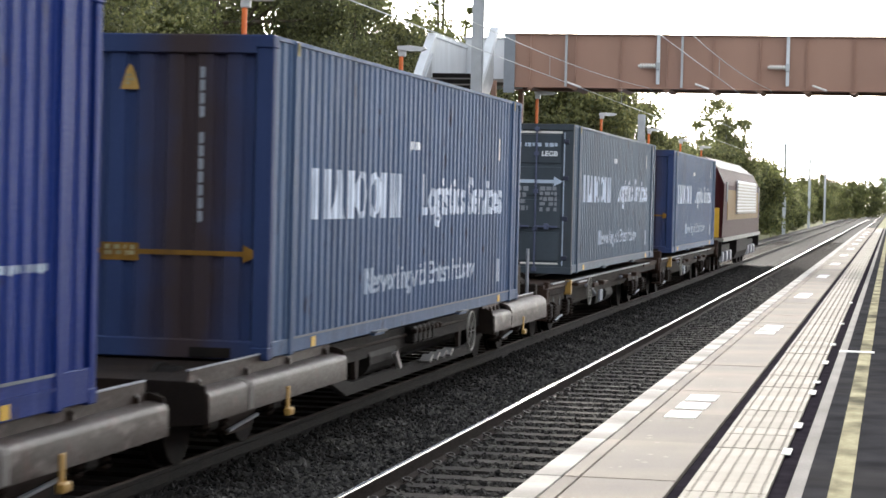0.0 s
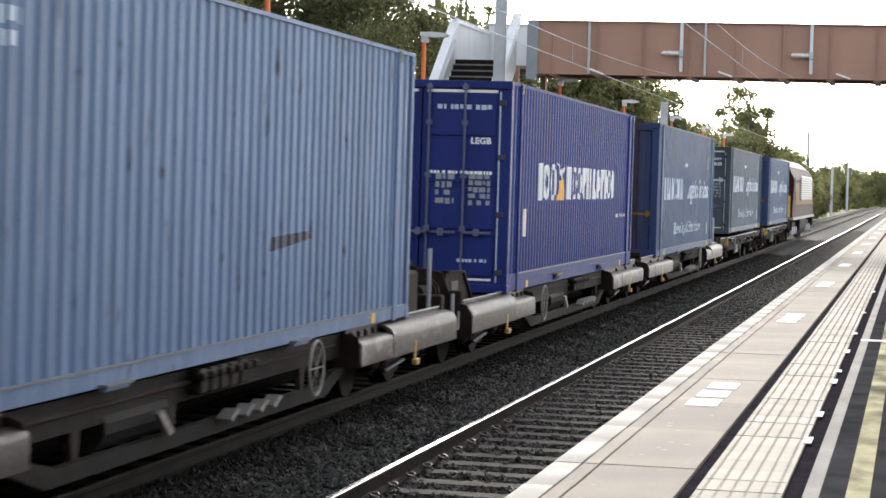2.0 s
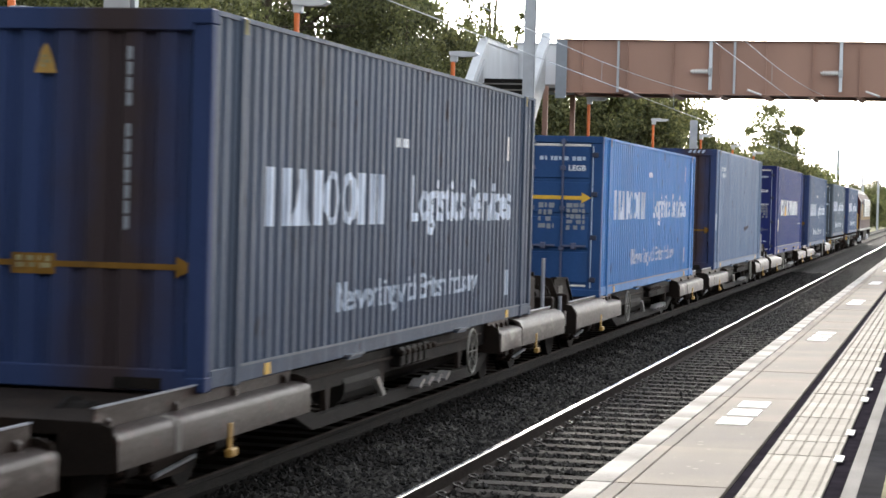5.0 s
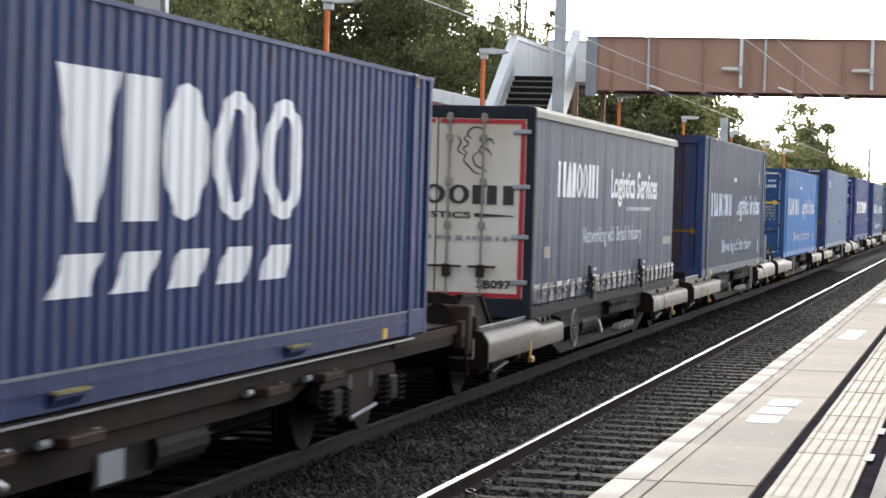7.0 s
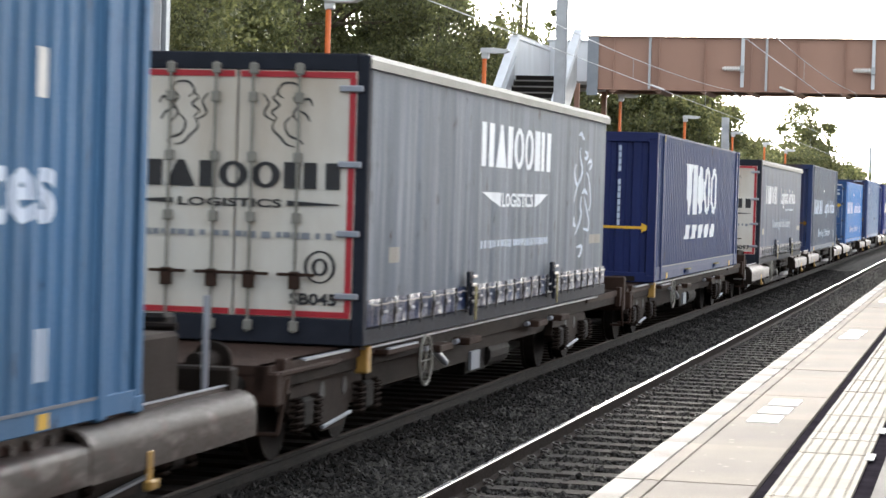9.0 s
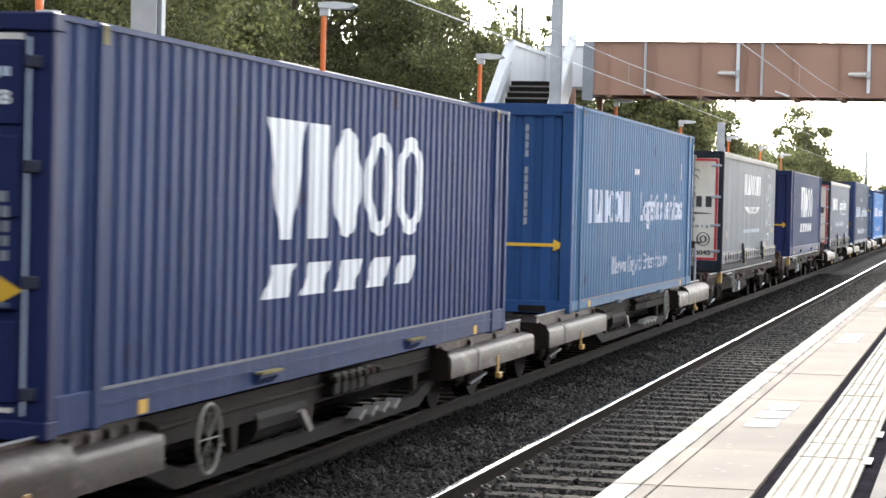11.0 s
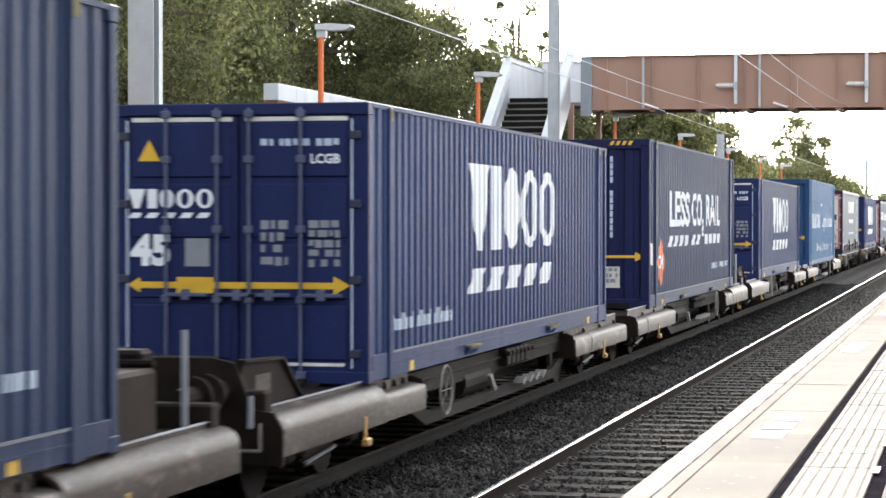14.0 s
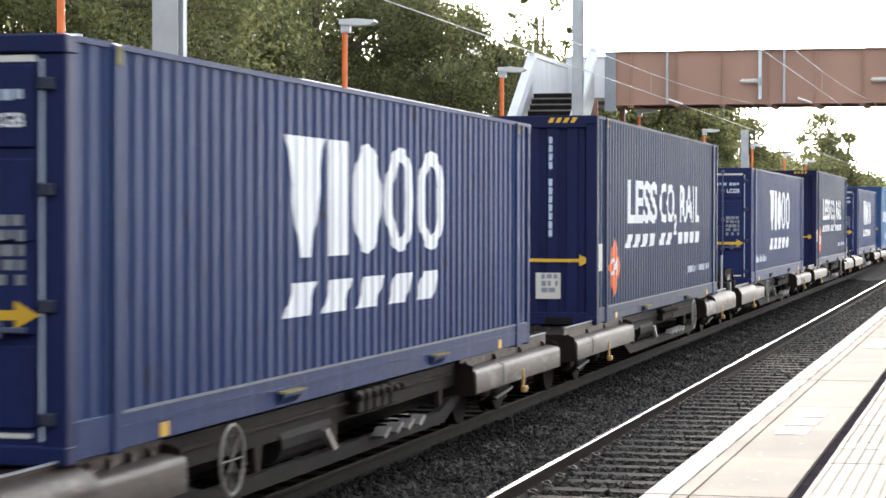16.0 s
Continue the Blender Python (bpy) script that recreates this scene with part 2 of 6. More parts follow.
M = {
    # rust stains over a base blue darkened for the shade on the ends
    "stained_shaded_end": stained("stained_shade_dark_blue_end", (0.026, 0.046, 0.125), (0.042, 0.026, 0.018), 0.50, 0.62),
    "streaked_shaded_end": stained("rust_streaked_shade_dark_end", (0.030, 0.052, 0.135), (0.052, 0.030, 0.020), 0.74, 0.46),
    "ballast": surface("ballast", (0.027, 0.025, 0.023), 0.95, 0, 0.4, 9, (0.03, 0.027, 0.024), 0.6, bump=0.8, fine=24, shine=0.12),
    "stone": island_surface("ballast_stone", (0.009, 0.008, 0.0075), (0.082, 0.077, 0.068)),
    # far-track stones and rail head: the train's shade is put into their dark colour
    "shaded_sooty_stone": island_surface("shaded_sooty_ballast_stone", (0.005, 0.0042, 0.0037), (0.021, 0.018, 0.015)),
    "shaded_railhead": surface("shaded_rail_head", (0.042, 0.030, 0.023), 0.7, 0.1, 0.15, 3, bump=0.03, shine=0.15),
    "sleeper": surface("sleeper_concrete", (0.038, 0.034, 0.031), 0.9, 0, 0.3, 4, (0.03, 0.026, 0.022), 0.6, bump=0.3, fine=40, per_object=0.2, shine=0.12),
    "rail": surface("rail_rust", (0.024, 0.017, 0.014), 0.85, 0.0, 0.3, 6, bump=0.2, shine=0.08),
    "railhead": surface("rail_head", (0.62, 0.60, 0.57), 0.22, 1.0, 0.1, 3, bump=0.02),
    "slab": surface("platform_slab", (0.185, 0.152, 0.122), 0.8, 0, 0.16, 1.3, (0.10, 0.088, 0.078), 0.7, bump=0.12, fine=70, per_object=0.2, shine=0.12, dirt_from=0.45),
    "edge": surface("worn_white_edge", (0.40, 0.38, 0.345), 0.8, 0, 0.2, 3, (0.13, 0.12, 0.11), 0.75, bump=0.2, fine=50, per_object=0.12, shine=0.1, dirt_from=0.45),
    "tactile": surface("tactile_buff", (0.265, 0.24, 0.20), 0.75, 0, 0.1, 3, (0.19, 0.17, 0.14), 0.5, bump=0.1, fine=70, per_object=0.14, shine=0.12),
    "asphalt": surface("asphalt", (0.048, 0.047, 0.050), 0.85, 0, 0.35, 2.0, (0.085, 0.080, 0.077), 0.5, bump=0.5, fine=90, shine=0.0),
    "gap": surface("tar_joint", (0.030, 0.026, 0.032), 0.9, 0, 0.3, 5, bump=0.3, shine=0.0),
    "moss": surface("mossy_line", (0.30, 0.27, 0.15), 0.9, 0, 0.4, 6, (0.09, 0.09, 0.06), 0.8, bump=0.6, fine=35, shine=0.0),
    "line": surface("worn_platform_line", (0.46, 0.42, 0.28), 0.9, 0, 0.3, 5, (0.06, 0.058, 0.05), 0.9, (1, 0.5, 1), 0.5, fine=35, shine=0.0, dirt_from=0.46),
    "clip": surface("worn_rail_clip", (0.030, 0.025, 0.022), 0.5, 0.2, 0.2, 8, bump=0.05),
    "soot_shade": surface("sooty_deck_and_shaded_sleeper", (0.017, 0.0125, 0.010), 0.8, 0.05, 0.3, 3, (0.034, 0.022, 0.016), 0.6, bump=0.2, shine=0.1),
    "mark": surface("white_marking", (0.74, 0.73, 0.70), 0.7, 0, 0.08, 8, (0.5, 0.46, 0.4), 0.4, bump=0.05, shine=0.12),
    "concrete": surface("concrete", (0.2, 0.188, 0.175), 0.85, 0, 0.2, 1.5, (0.15, 0.14, 0.12), 0.5, bump=0.2, shine=0.12),
    "brick": surface("brick", (0.30, 0.13, 0.09), 0.85, 0, 0.2, 3, per_object=0.18),
    "girder": surface("bridge_brown", (0.325, 0.190, 0.138), 0.65, 0, 0.1, 0.8, (0.24, 0.14, 0.11), 0.5, (1, 1, 0.4), 0.08),
    "pale": surface("pale_steel", (0.60, 0.63, 0.66), 0.5, 0.0, 0.1, 2, (0.35, 0.35, 0.33), 0.35, (1, 1, 0.3)),
    "mast": surface("galvanised_mast", (0.40, 0.42, 0.44), 0.5, 0.35, 0.12, 3, bump=0.05),
    "orange": surface("orange_post", (0.72, 0.16, 0.035), 0.4, 0, 0.08, 4, bump=0.03),
    "lamp": surface("lamp_grey", (0.56, 0.57, 0.58), 0.45, 0.2, 0.08, 5, bump=0.02),
    "white": surface("white_lettering", (0.76, 0.80, 0.84), 0.6, 0, 0.08, 2.0, (0.40, 0.44, 0.50), 0.3, (1, 1, 0.3), 0.02),
    "worn_white": surface("worn_white_lettering", (0.58, 0.67, 0.80), 0.6, 0, 0.12, 5.0, (0.10, 0.15, 0.26), 0.9, (1, 1.5, 0.35), 0.02, dirt_from=0.47),
    "faded": surface("faded_lettering", (0.44, 0.53, 0.65), 0.6, 0, 0.12, 2.0, (0.2, 0.26, 0.36), 0.6, (1, 1, 0.3), 0.02),
    "yellow": surface("yellow_marking", (0.66, 0.40, 0.03), 0.5, 0, 0.1, 5, bump=0.02),
    "dull_yellow": surface("grimy_yellow_marking", (0.20, 0.105, 0.02), 0.6, 0, 0.25, 5, (0.05, 0.03, 0.02), 0.7, bump=0.02, shine=0.1),
    "shackle": surface("worn_yellow_shackle", (0.42, 0.25, 0.06), 0.5, 0.1, 0.25, 8, bump=0.05),
    "amber": surface("amber_mark", (0.80, 0.42, 0.05), 0.5, 0, 0.1, 5, bump=0.02),
    "redmark": surface("red_marking", (0.38, 0.018, 0.028), 0.5, 0, 0.12, 4, bump=0.02),
    "diamond": surface("orange_diamond", (0.75, 0.15, 0.03), 0.5, 0, 0.08, 4, bump=0.02),
    "black": surface("black_marking", (0.02, 0.02, 0.022), 0.6, 0, 0.1, 4, bump=0.02),
    "grey": surface("grey_marking", (0.22, 0.24, 0.27), 0.6, 0, 0.1, 4, bump=0.02),
    "underframe": surface("sooty_steel", (0.011, 0.0095, 0.0085), 0.75, 0.1, 0.35, 4, (0.026, 0.018, 0.013), 0.5, bump=0.2, shine=0.12),
    "rustdeck": surface("rusty_deck", (0.040, 0.024, 0.018), 0.8, 0.05, 0.3, 3, (0.022, 0.016, 0.014), 0.6, bump=0.2, shine=0.12),
    "pod": surface("worn_grey_hood", (0.038, 0.030, 0.026), 0.5, 0.0, 0.5, 2.6, (0.024, 0.014, 0.010), 0.92, (1, 0.9, 2.6), 0.10, fine=30, shine=0.2, dirt_from=0.36),
    "steel": surface("bare_steel", (0.42, 0.41, 0.40), 0.35, 0.8, 0.15, 5, bump=0.05),
    "bar": surface("galvanised_bar", (0.34, 0.36, 0.40), 0.45, 0.4, 0.12, 6, bump=0.03),
    "blue_bar": surface("dusty_blue_bar", (0.085, 0.10, 0.165), 0.55, 0.1, 0.15, 6, bump=0.03, shine=0.3),
    "bark": surface("bark", (0.09, 0.07, 0.05), 0.95, 0, 0.35, 6, bump=0.6, fine=20),
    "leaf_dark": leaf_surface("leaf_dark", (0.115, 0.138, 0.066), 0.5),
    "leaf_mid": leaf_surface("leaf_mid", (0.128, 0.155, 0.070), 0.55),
    # palest leaves, for far trees: distance haze is put into the colour
    "leaf_hazed": leaf_surface("leaf_hazed", (0.15, 0.175, 0.085), 0.55),
    "grass": surface("rough_grass", (0.16, 0.16, 0.06), 0.95, 0, 0.35, 0.6, (0.26, 0.22, 0.11), 0.6, bump=0.6, fine=12),
    "curtain": paint("blue_grey_curtain", (0.050, 0.074, 0.130), 0.4, (0.05, 0.06, 0.08), 0.05),
    "grey_curtain": paint("streaked_grey_curtain", (0.140, 0.165, 0.200), 0.6, (0.065, 0.08, 0.10), 0.05),
    "skirt": surface("blue_curtain_hem", (0.020, 0.040, 0.100), 0.32, 0, 0.35, 6, (0.012, 0.018, 0.035), 0.6, shine=0.5),
    "trailerwhite": surface("grubby_white_door", (0.62, 0.60, 0.54), 0.55, 0, 0.08, 1.4, (0.32, 0.22, 0.12), 0.9, (1, 1, 0.4), 0.04, dirt_from=0.42),
    "charcoal": surface("charcoal_frame", (0.020, 0.023, 0.032), 0.7, 0, 0.2, 4, bump=0.05, shine=0.1),
    "rooftrim": surface("pale_roof_rail", (0.21, 0.205, 0.18), 0.6, 0.1, 0.15, 2, (0.2, 0.19, 0.16), 0.5),
    "maroon": surface("maroon_paint", (0.042, 0.010, 0.011), 0.6, 0, 0.12, 3, bump=0.03, shine=0.06),
    "gold": surface("gold_paint", (0.19, 0.115, 0.04), 0.6, 0, 0.12, 3, bump=0.03, shine=0.06),
    # navy, ferry and bright ends: the end faces' dimmer light put into the colour
    "navy_end_shaded": surface("shade_dark_navy_end", (0.008, 0.012, 0.056), 0.6, 0, 0.2, 1.8, (0.012, 0.012, 0.028), 0.6, (1, 1, 0.3), 0.05, shine=0.2),
    "navy_door_shaded": surface("shade_dark_blue_door", (0.008, 0.016, 0.080), 0.55, 0, 0.2, 1.8, (0.012, 0.014, 0.04), 0.6, (1, 1, 0.3), 0.05, shine=0.25),
    "ferry_door_shaded": surface("shade_deep_blue_door", (0.007, 0.017, 0.125), 0.5, 0, 0.18, 1.8, (0.01, 0.014, 0.06), 0.5, (1, 1, 0.3), 0.05, shine=0.25),
    "bright_door_shaded": surface("dusty_shade_mid_blue_door", (0.018, 0.062, 0.175), 0.6, 0, 0.2, 1.8, (0.03, 0.045, 0.08), 0.6, (1, 1, 0.3), 0.05, shine=0.2),
    "dark_door": surface("dark_grey_door", (0.055, 0.07, 0.085), 0.65, 0, 0.2, 1.6, (0.04, 0.033, 0.028), 0.9, (1, 1, 0.35), 0.06, shine=0.2),
    "locoroof": surface("grey_loco_roof", (0.36, 0.35, 0.33), 0.6, 0.0, 0.12, 3, (0.1, 0.09, 0.08), 0.5, shine=0.06),
}


# ---------------- building helpers ----------------
def part(name, bm, material, parent=None, label="", smooth=False):
    me = bpy.data.meshes.new(name)
    bmesh.ops.recalc_face_normals(bm, faces=bm.faces)
    if smooth:
        for f in bm.faces:
            f.smooth = True
    bm.to_mesh(me)
    bm.free()
    return attach(name, me, material, parent, label)


def attach(name, me, material=None, parent=None, label=""):
    if material is not None and not me.materials:
        me.materials.append(material)
    ob = new(name, me)
    if parent is not None:
        ob.parent = parent
    if label:
        tagged(ob, label)
    return ob


def thing(name, label, category, group="", kind=""):
    return tagged(new(name), label, category, group, kind)


def box(bm, x0, x1, y0, y1, z0, z1, bevel=0.0):
    made = bmesh.ops.create_cube(bm, size=1.0, matrix=Matrix.LocRotScale(
        ((x0 + x1) / 2, (y0 + y1) / 2, (z0 + z1) / 2), None, (x1 - x0, y1 - y0, z1 - z0)))
    if bevel:
        vs = set(made["verts"])
        es = [e for e in bm.edges if e.verts[0] in vs and e.verts[1] in vs]
        bmesh.ops.bevel(bm, geom=es, offset=bevel, segments=1, affect="EDGES")
    return bm


def B(x0, x1, y0, y1, z0, z1, bevel=0.0):
    return box(bmesh.new(), x0, x1, y0, y1, z0, z1, bevel)


def tube(bm, pts, r, n=5):
    """One continuous round wire through points."""
    pts = [Vector(p) for p in pts]
    rows = []
    for i, p in enumerate(pts):
        d = (pts[min(i + 1, len(pts) - 1)] - pts[max(i - 1, 0)]).normalized()
        q = d.to_track_quat("Z", "Y").to_matrix()
        rows.append([bm.verts.new(p + q @ Vector((r * math.cos(2 * math.pi * k / n), r * math.sin(2 * math.pi * k / n), 0))) for k in range(n)])
    for a, b in zip(rows, rows[1:]):
        for k in range(n):
            bm.faces.new((a[k], b[k], b[(k + 1) % n], a[(k + 1) % n]))
    return bm


def rod(bm, a, b, r, n=8, r2=None):
    """A round bar from a to b."""
    a, b = Vector(a), Vector(b)
    q = (b - a).to_track_quat("Z", "Y").to_matrix().to_4x4()
    bmesh.ops.create_cone(bm, cap_ends=True, segments=n, radius1=r, radius2=r if r2 is None else r2, depth=(b - a).length,
                          matrix=Matrix.Translation((a + b) / 2) @ q)
    return bm


def prism(bm, outline, axis, lo, hi):
    """An outline extruded along an axis: for 'y' it is in (x, z), for 'x' in (y, z), for 'z' in (x, y)."""
    def at(p, d):
        return {"y": (p[0], d, p[1]), "x": (d, p[0], p[1]), "z": (p[0], p[1], d)}[axis]
    a = [bm.verts.new(at(p, lo)) for p in outline]
    b = [bm.verts.new(at(p, hi)) for p in outline]
    bm.faces.new(a)
    bm.faces.new(b[::-1])
    for i in range(len(a)):
        j = (i + 1) % len(a)
        bm.faces.new((a[i], b[i], b[j], a[j]))
    return bm


def ring(bm, centre, axis, r, thick, n=20, m=6):
    """A torus about an axis through centre."""
    q = Vector(axis).to_track_quat("Z", "Y").to_matrix()
    rows = []
    for i in range(n):
        a = 2 * math.pi * i / n
        rows.append([bm.verts.new(Vector(centre) + q @ Vector(((r + thick * math.cos(b)) * math.cos(a),
                    (r + thick * math.cos(b)) * math.sin(a), thick * math.sin(b))))
                    for b in (2 * math.pi * j / m for j in range(m))])
    for i in range(n):
        for j in range(m):
            bm.faces.new((rows[i][j], rows[(i + 1) % n][j], rows[(i + 1) % n][(j + 1) % m], rows[i][(j + 1) % m]))
    return bm


# flat shapes in (u, v), for paint on a panel
def quad(bm, pts):
    bm.faces.new([bm.verts.new((u, v, 0)) for u, v in pts])
    return bm


def rect(bm, u0, u1, v0, v1):
    return quad(bm, [(u0, v0), (u1, v0), (u1, v1), (u0, v1)])


def oval(bm, u0, u1, v0, v1, hole=0.0, n=40):
    cu, cv, ru, rv = (u0 + u1) / 2, (v0 + v1) / 2, (u1 - u0) / 2, (v1 - v0) / 2
    pts = [(math.cos(2 * math.pi * i / n), math.sin(2 * math.pi * i / n)) for i in range(n)]
    if not hole:
        return quad(bm, [(cu + ru * c, cv + rv * s) for c, s in pts])
    hu, hv = ru * hole, rv * (hole * 0.5 + 0.5) if hole < 1 else rv
    outer = [bm.verts.new((cu + ru * c, cv + rv * s, 0)) for c, s in pts]
    inner = [bm.verts.new((cu + hu * c, cv + hv * s, 0)) for c, s in pts]
    for i in range(n):
        j = (i + 1) % n
        bm.faces.new((outer[i], outer[j], inner[j], inner[i]))
    return bm


def words(body, u0, u1, v0, v1, bold=0.012, bm=None):
    """Lettering in the built-in font, fitted to a rectangle."""
    cu = bpy.data.curves.new("words", "FONT")
    cu.body, cu.size, cu.offset, cu.resolution_u = body, 1.0, bold, 3
    ob = new("words", cu)
    bpy.context.view_layer.update()
    me = bpy.data.meshes.new_from_object(ob.evaluated_get(bpy.context.evaluated_depsgraph_get()))
    bpy.data.objects.remove(ob)
    co = np.array([v.co[:2] for v in me.vertices])
    lo, hi = co.min(0), co.max(0)
    for v in me.vertices:
        v.co = (u0 + (v.co.x - lo[0]) / (hi[0] - lo[0]) * (u1 - u0), v0 + (v.co.y - lo[1]) / (hi[1] - lo[1]) * (v1 - v0), 0)
    bm = bm or bmesh.new()
    bm.from_mesh(me)
    bpy.data.meshes.remove(me)
    return bm


def plain_word(bm, kinds, u0, u1, v0, v1):
    """Plain shapes in place of a trade name: one a letter, of its size."""
    widths = {"b": 0.55, "r": 1.0, "f": 1.0, "t": 1.05, "d": 0.85, "p": 0.62, "w": 1.25}
    total = sum(widths[k] for k in kinds) + 0.14 * (len(kinds) - 1)
    u, k1 = u0, (u1 - u0) / total
    for k in kinds:
        w = widths[k] * k1
        h = v1 - v0
        if k in "bp":
            rect(bm, u, u + w, v0, v1)
        elif k == "r":
            oval(bm, u, u + w, v0, v1, 0.45)
        elif k == "d":
            oval(bm, u, u + w, v0, v1)
        elif k == "f":
            quad(bm, [(u + w * 0.34, v0), (u + w * 0.66, v0), (u + w, v1), (u, v1)])
        elif k == "t":
            quad(bm, [(u, v0), (u + w, v0), (u + w * 0.62, v1), (u + w * 0.38, v1)])
        elif k == "w":
            rect(bm, u, u + w * 0.36, v0, v1)
            rect(bm, u + w * 0.60, u + w, v0, v1)
        u += w + 0.14 * k1
    return bm


def stroke(bm, line, thin, thick, stretch=1.0):
    """A smooth stroke through points, thickest in its middle."""
    pts = []
    for n in range(len(line) - 1):
        p0, p1, p2, p3 = (Vector(line[max(0, min(len(line) - 1, n + d))]) for d in (-1, 0, 1, 2))
        for f in (0, 0.2, 0.4, 0.6, 0.8):
            pts.append(0.5 * (2 * p1 + (p2 - p0) * f + (2 * p0 - 5 * p1 + 4 * p2 - p3) * f * f + (3 * p1 - p0 - 3 * p2 + p3) * f ** 3))
    pts.append(Vector(line[-1]))
    rows = []
    for n, p in enumerate(pts):
        d = (pts[min(n + 1, len(pts) - 1)] - pts[max(n - 1, 0)]).normalized()
        w = thin + (thick - thin) * math.sin(math.pi * (n + 0.5) / len(pts))
        rows.append([bm.verts.new((p.x - d.y * w * stretch, p.y + d.x * w, 0)), bm.verts.new((p.x + d.y * w * stretch, p.y - d.x * w, 0))])
    for a, b in zip(rows, rows[1:]):
        bm.faces.new((a[0], a[1], b[1], b[0]))
    return bm


def slants(bm, u0, u1, v0, v1, n, lean=0.25, fill=0.72, only=None):
    p = (u1 - u0) / n
    for i in (range(n) if only is None else (only,)):
        a = u0 + i * p
        quad(bm, [(a, v0), (a + p * fill - lean * p * 0.3, v0), (a + p * fill + lean * p * 0.5, v1), (a + lean * p, v1)])
    return bm


def small_print(bm, u0, u1, v0, v1, lines, seed=1):
    """Bars for writing too small to read."""
    rng = random.Random(seed)
    h = (v1 - v0) / lines
    for i in range(lines):
        u = u0
        while u < u1 - 0.02:
            w = min(u1 - u, rng.uniform(0.35, 1.1) * h)
            rect(bm, u, u + w, v1 - (i + rng.uniform(0.6, 0.8)) * h, v1 - i * h)
            u += w + (rng.uniform(0.15, 0.3) if rng.random() < 0.75 else 0.7) * h
    return bm

# ---------------- setting ----------------
XF, XN = -6.66, -3.354          # centre lines of the far and the near track
XP, ZP = -1.92, 0.80           # edge and height of the platform
GZ = -0.16                     # top of the ballast under the rail heads


def structure(name, label, category):
    return thing(name, label, category, kind="structure")


def strip_mesh(x0, x1, y0, y1, z, nx=1, ny=1):
    bm = bmesh.new()
    bmesh.ops.create_grid(bm, x_segments=nx, y_segments=ny, size=0.5,
                          matrix=Matrix.LocRotScale(((x0 + x1) / 2, (y0 + y1) / 2, z), None, (x1 - x0, y1 - y0, 1)))
    return bm


def build_ground():
    bm = strip_mesh(-2500, 2500, -300, 4500, -0.42, 40, 40)
    tagged(part("ground", bm, M["grass"]), "rough dry grass and earth beside the railway", "ground", kind="structure")
    bm = bmesh.new()
    lo, hi = GZ - 0.035, GZ + 0.012
    prism(bm, [(XF - 3.0, -0.40), (XF - 1.6, hi), (XF - 0.80, hi), (XF - 0.70, lo), (XF + 0.70, lo), (XF + 0.80, hi), (XF + 1.3, hi), ((XF + XN) / 2, hi - 0.05),
               (XN - 1.3, hi), (XN - 0.82, hi), (XN - 0.70, lo), (XN + 0.70, lo), (XN + 0.82, hi), (XN + 1.5, hi), (XN + 1.5, -0.40)], "y", -30, 900)
    tagged(part("trackbed", bm, M["ballast"]), "dark crushed-stone ballast bed under the two tracks", "ballast", kind="structure")
    # loose stones on the bed
    rng = np.random.default_rng(4)
    octa = np.array([(1, 0, 0), (-1, 0, 0), (0, 1, 0), (0, -1, 0), (0, 0, 1), (0, 0, -1)], float)
    tri = np.array([(0, 2, 4), (2, 1, 4), (1, 3, 4), (3, 0, 4), (2, 0, 5), (1, 2, 5), (3, 1, 5), (0, 3, 5)])
    n = 92000
    y = 7.5 + 82 * rng.random(n) ** 1.85
    x = rng.uniform(XF + 0.4, XN + 1.45, n)
    in_bay = (np.abs(x - XN) < 0.74) & (np.abs(((y - 4) / 0.65 + 0.5) % 1 - 0.5) < 0.23) & (rng.random(n) < 0.95)
    keep = ~in_bay & (np.abs(x - XN + 0.75) > 0.08) & (np.abs(x - XF - 0.75) > 0.08) & (np.abs(x - XN - 0.75) > 0.08)
    x, y = x[keep], y[keep]
    n = len(x)
    size = rng.uniform(0.018, 0.046, n)
    bay = (np.abs(x - XN) < 0.76) | (np.abs(x - XF) < 0.76)
    base = np.where(bay, GZ - 0.012, GZ + 0.016 - 0.05 * np.clip(1 - np.abs(x - (XF + XN) / 2) / 0.40, 0, 1)) + rng.uniform(-0.01, 0.018, n)
    v = octa[None] * (size[:, None, None] * rng.uniform(0.6, 1.25, (n, 6, 3)))
    a = rng.uniform(0, 6.28, (n, 1))
    ca, sa = np.cos(a), np.sin(a)
    t = rng.uniform(-0.7, 0.7, (n, 1))
    vx, vy, vz = v[..., 0] * ca - v[..., 1] * sa, v[..., 0] * sa + v[..., 1] * ca, v[..., 2] * 0.8
    vx, vz = vx * np.cos(t) - vz * np.sin(t), vx * np.sin(t) + vz * np.cos(t)
    v = np.stack([vx + x[:, None], vy + y[:, None], vz + base[:, None]], -1).reshape(-1, 3)
    v, f = v.reshape(n, 18), tri
    # stones by the far track are near black, for soot and the train's shade
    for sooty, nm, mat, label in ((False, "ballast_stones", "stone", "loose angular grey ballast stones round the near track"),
                                  (True, "sooty_ballast", "shaded_sooty_stone", "ballast stones beside the far track, blackened by brake dust and for the train's shade")):
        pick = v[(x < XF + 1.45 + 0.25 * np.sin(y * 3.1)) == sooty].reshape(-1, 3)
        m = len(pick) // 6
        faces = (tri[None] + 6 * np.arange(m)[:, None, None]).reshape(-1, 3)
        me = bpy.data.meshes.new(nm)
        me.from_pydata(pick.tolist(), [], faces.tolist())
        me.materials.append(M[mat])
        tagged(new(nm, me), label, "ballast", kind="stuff")


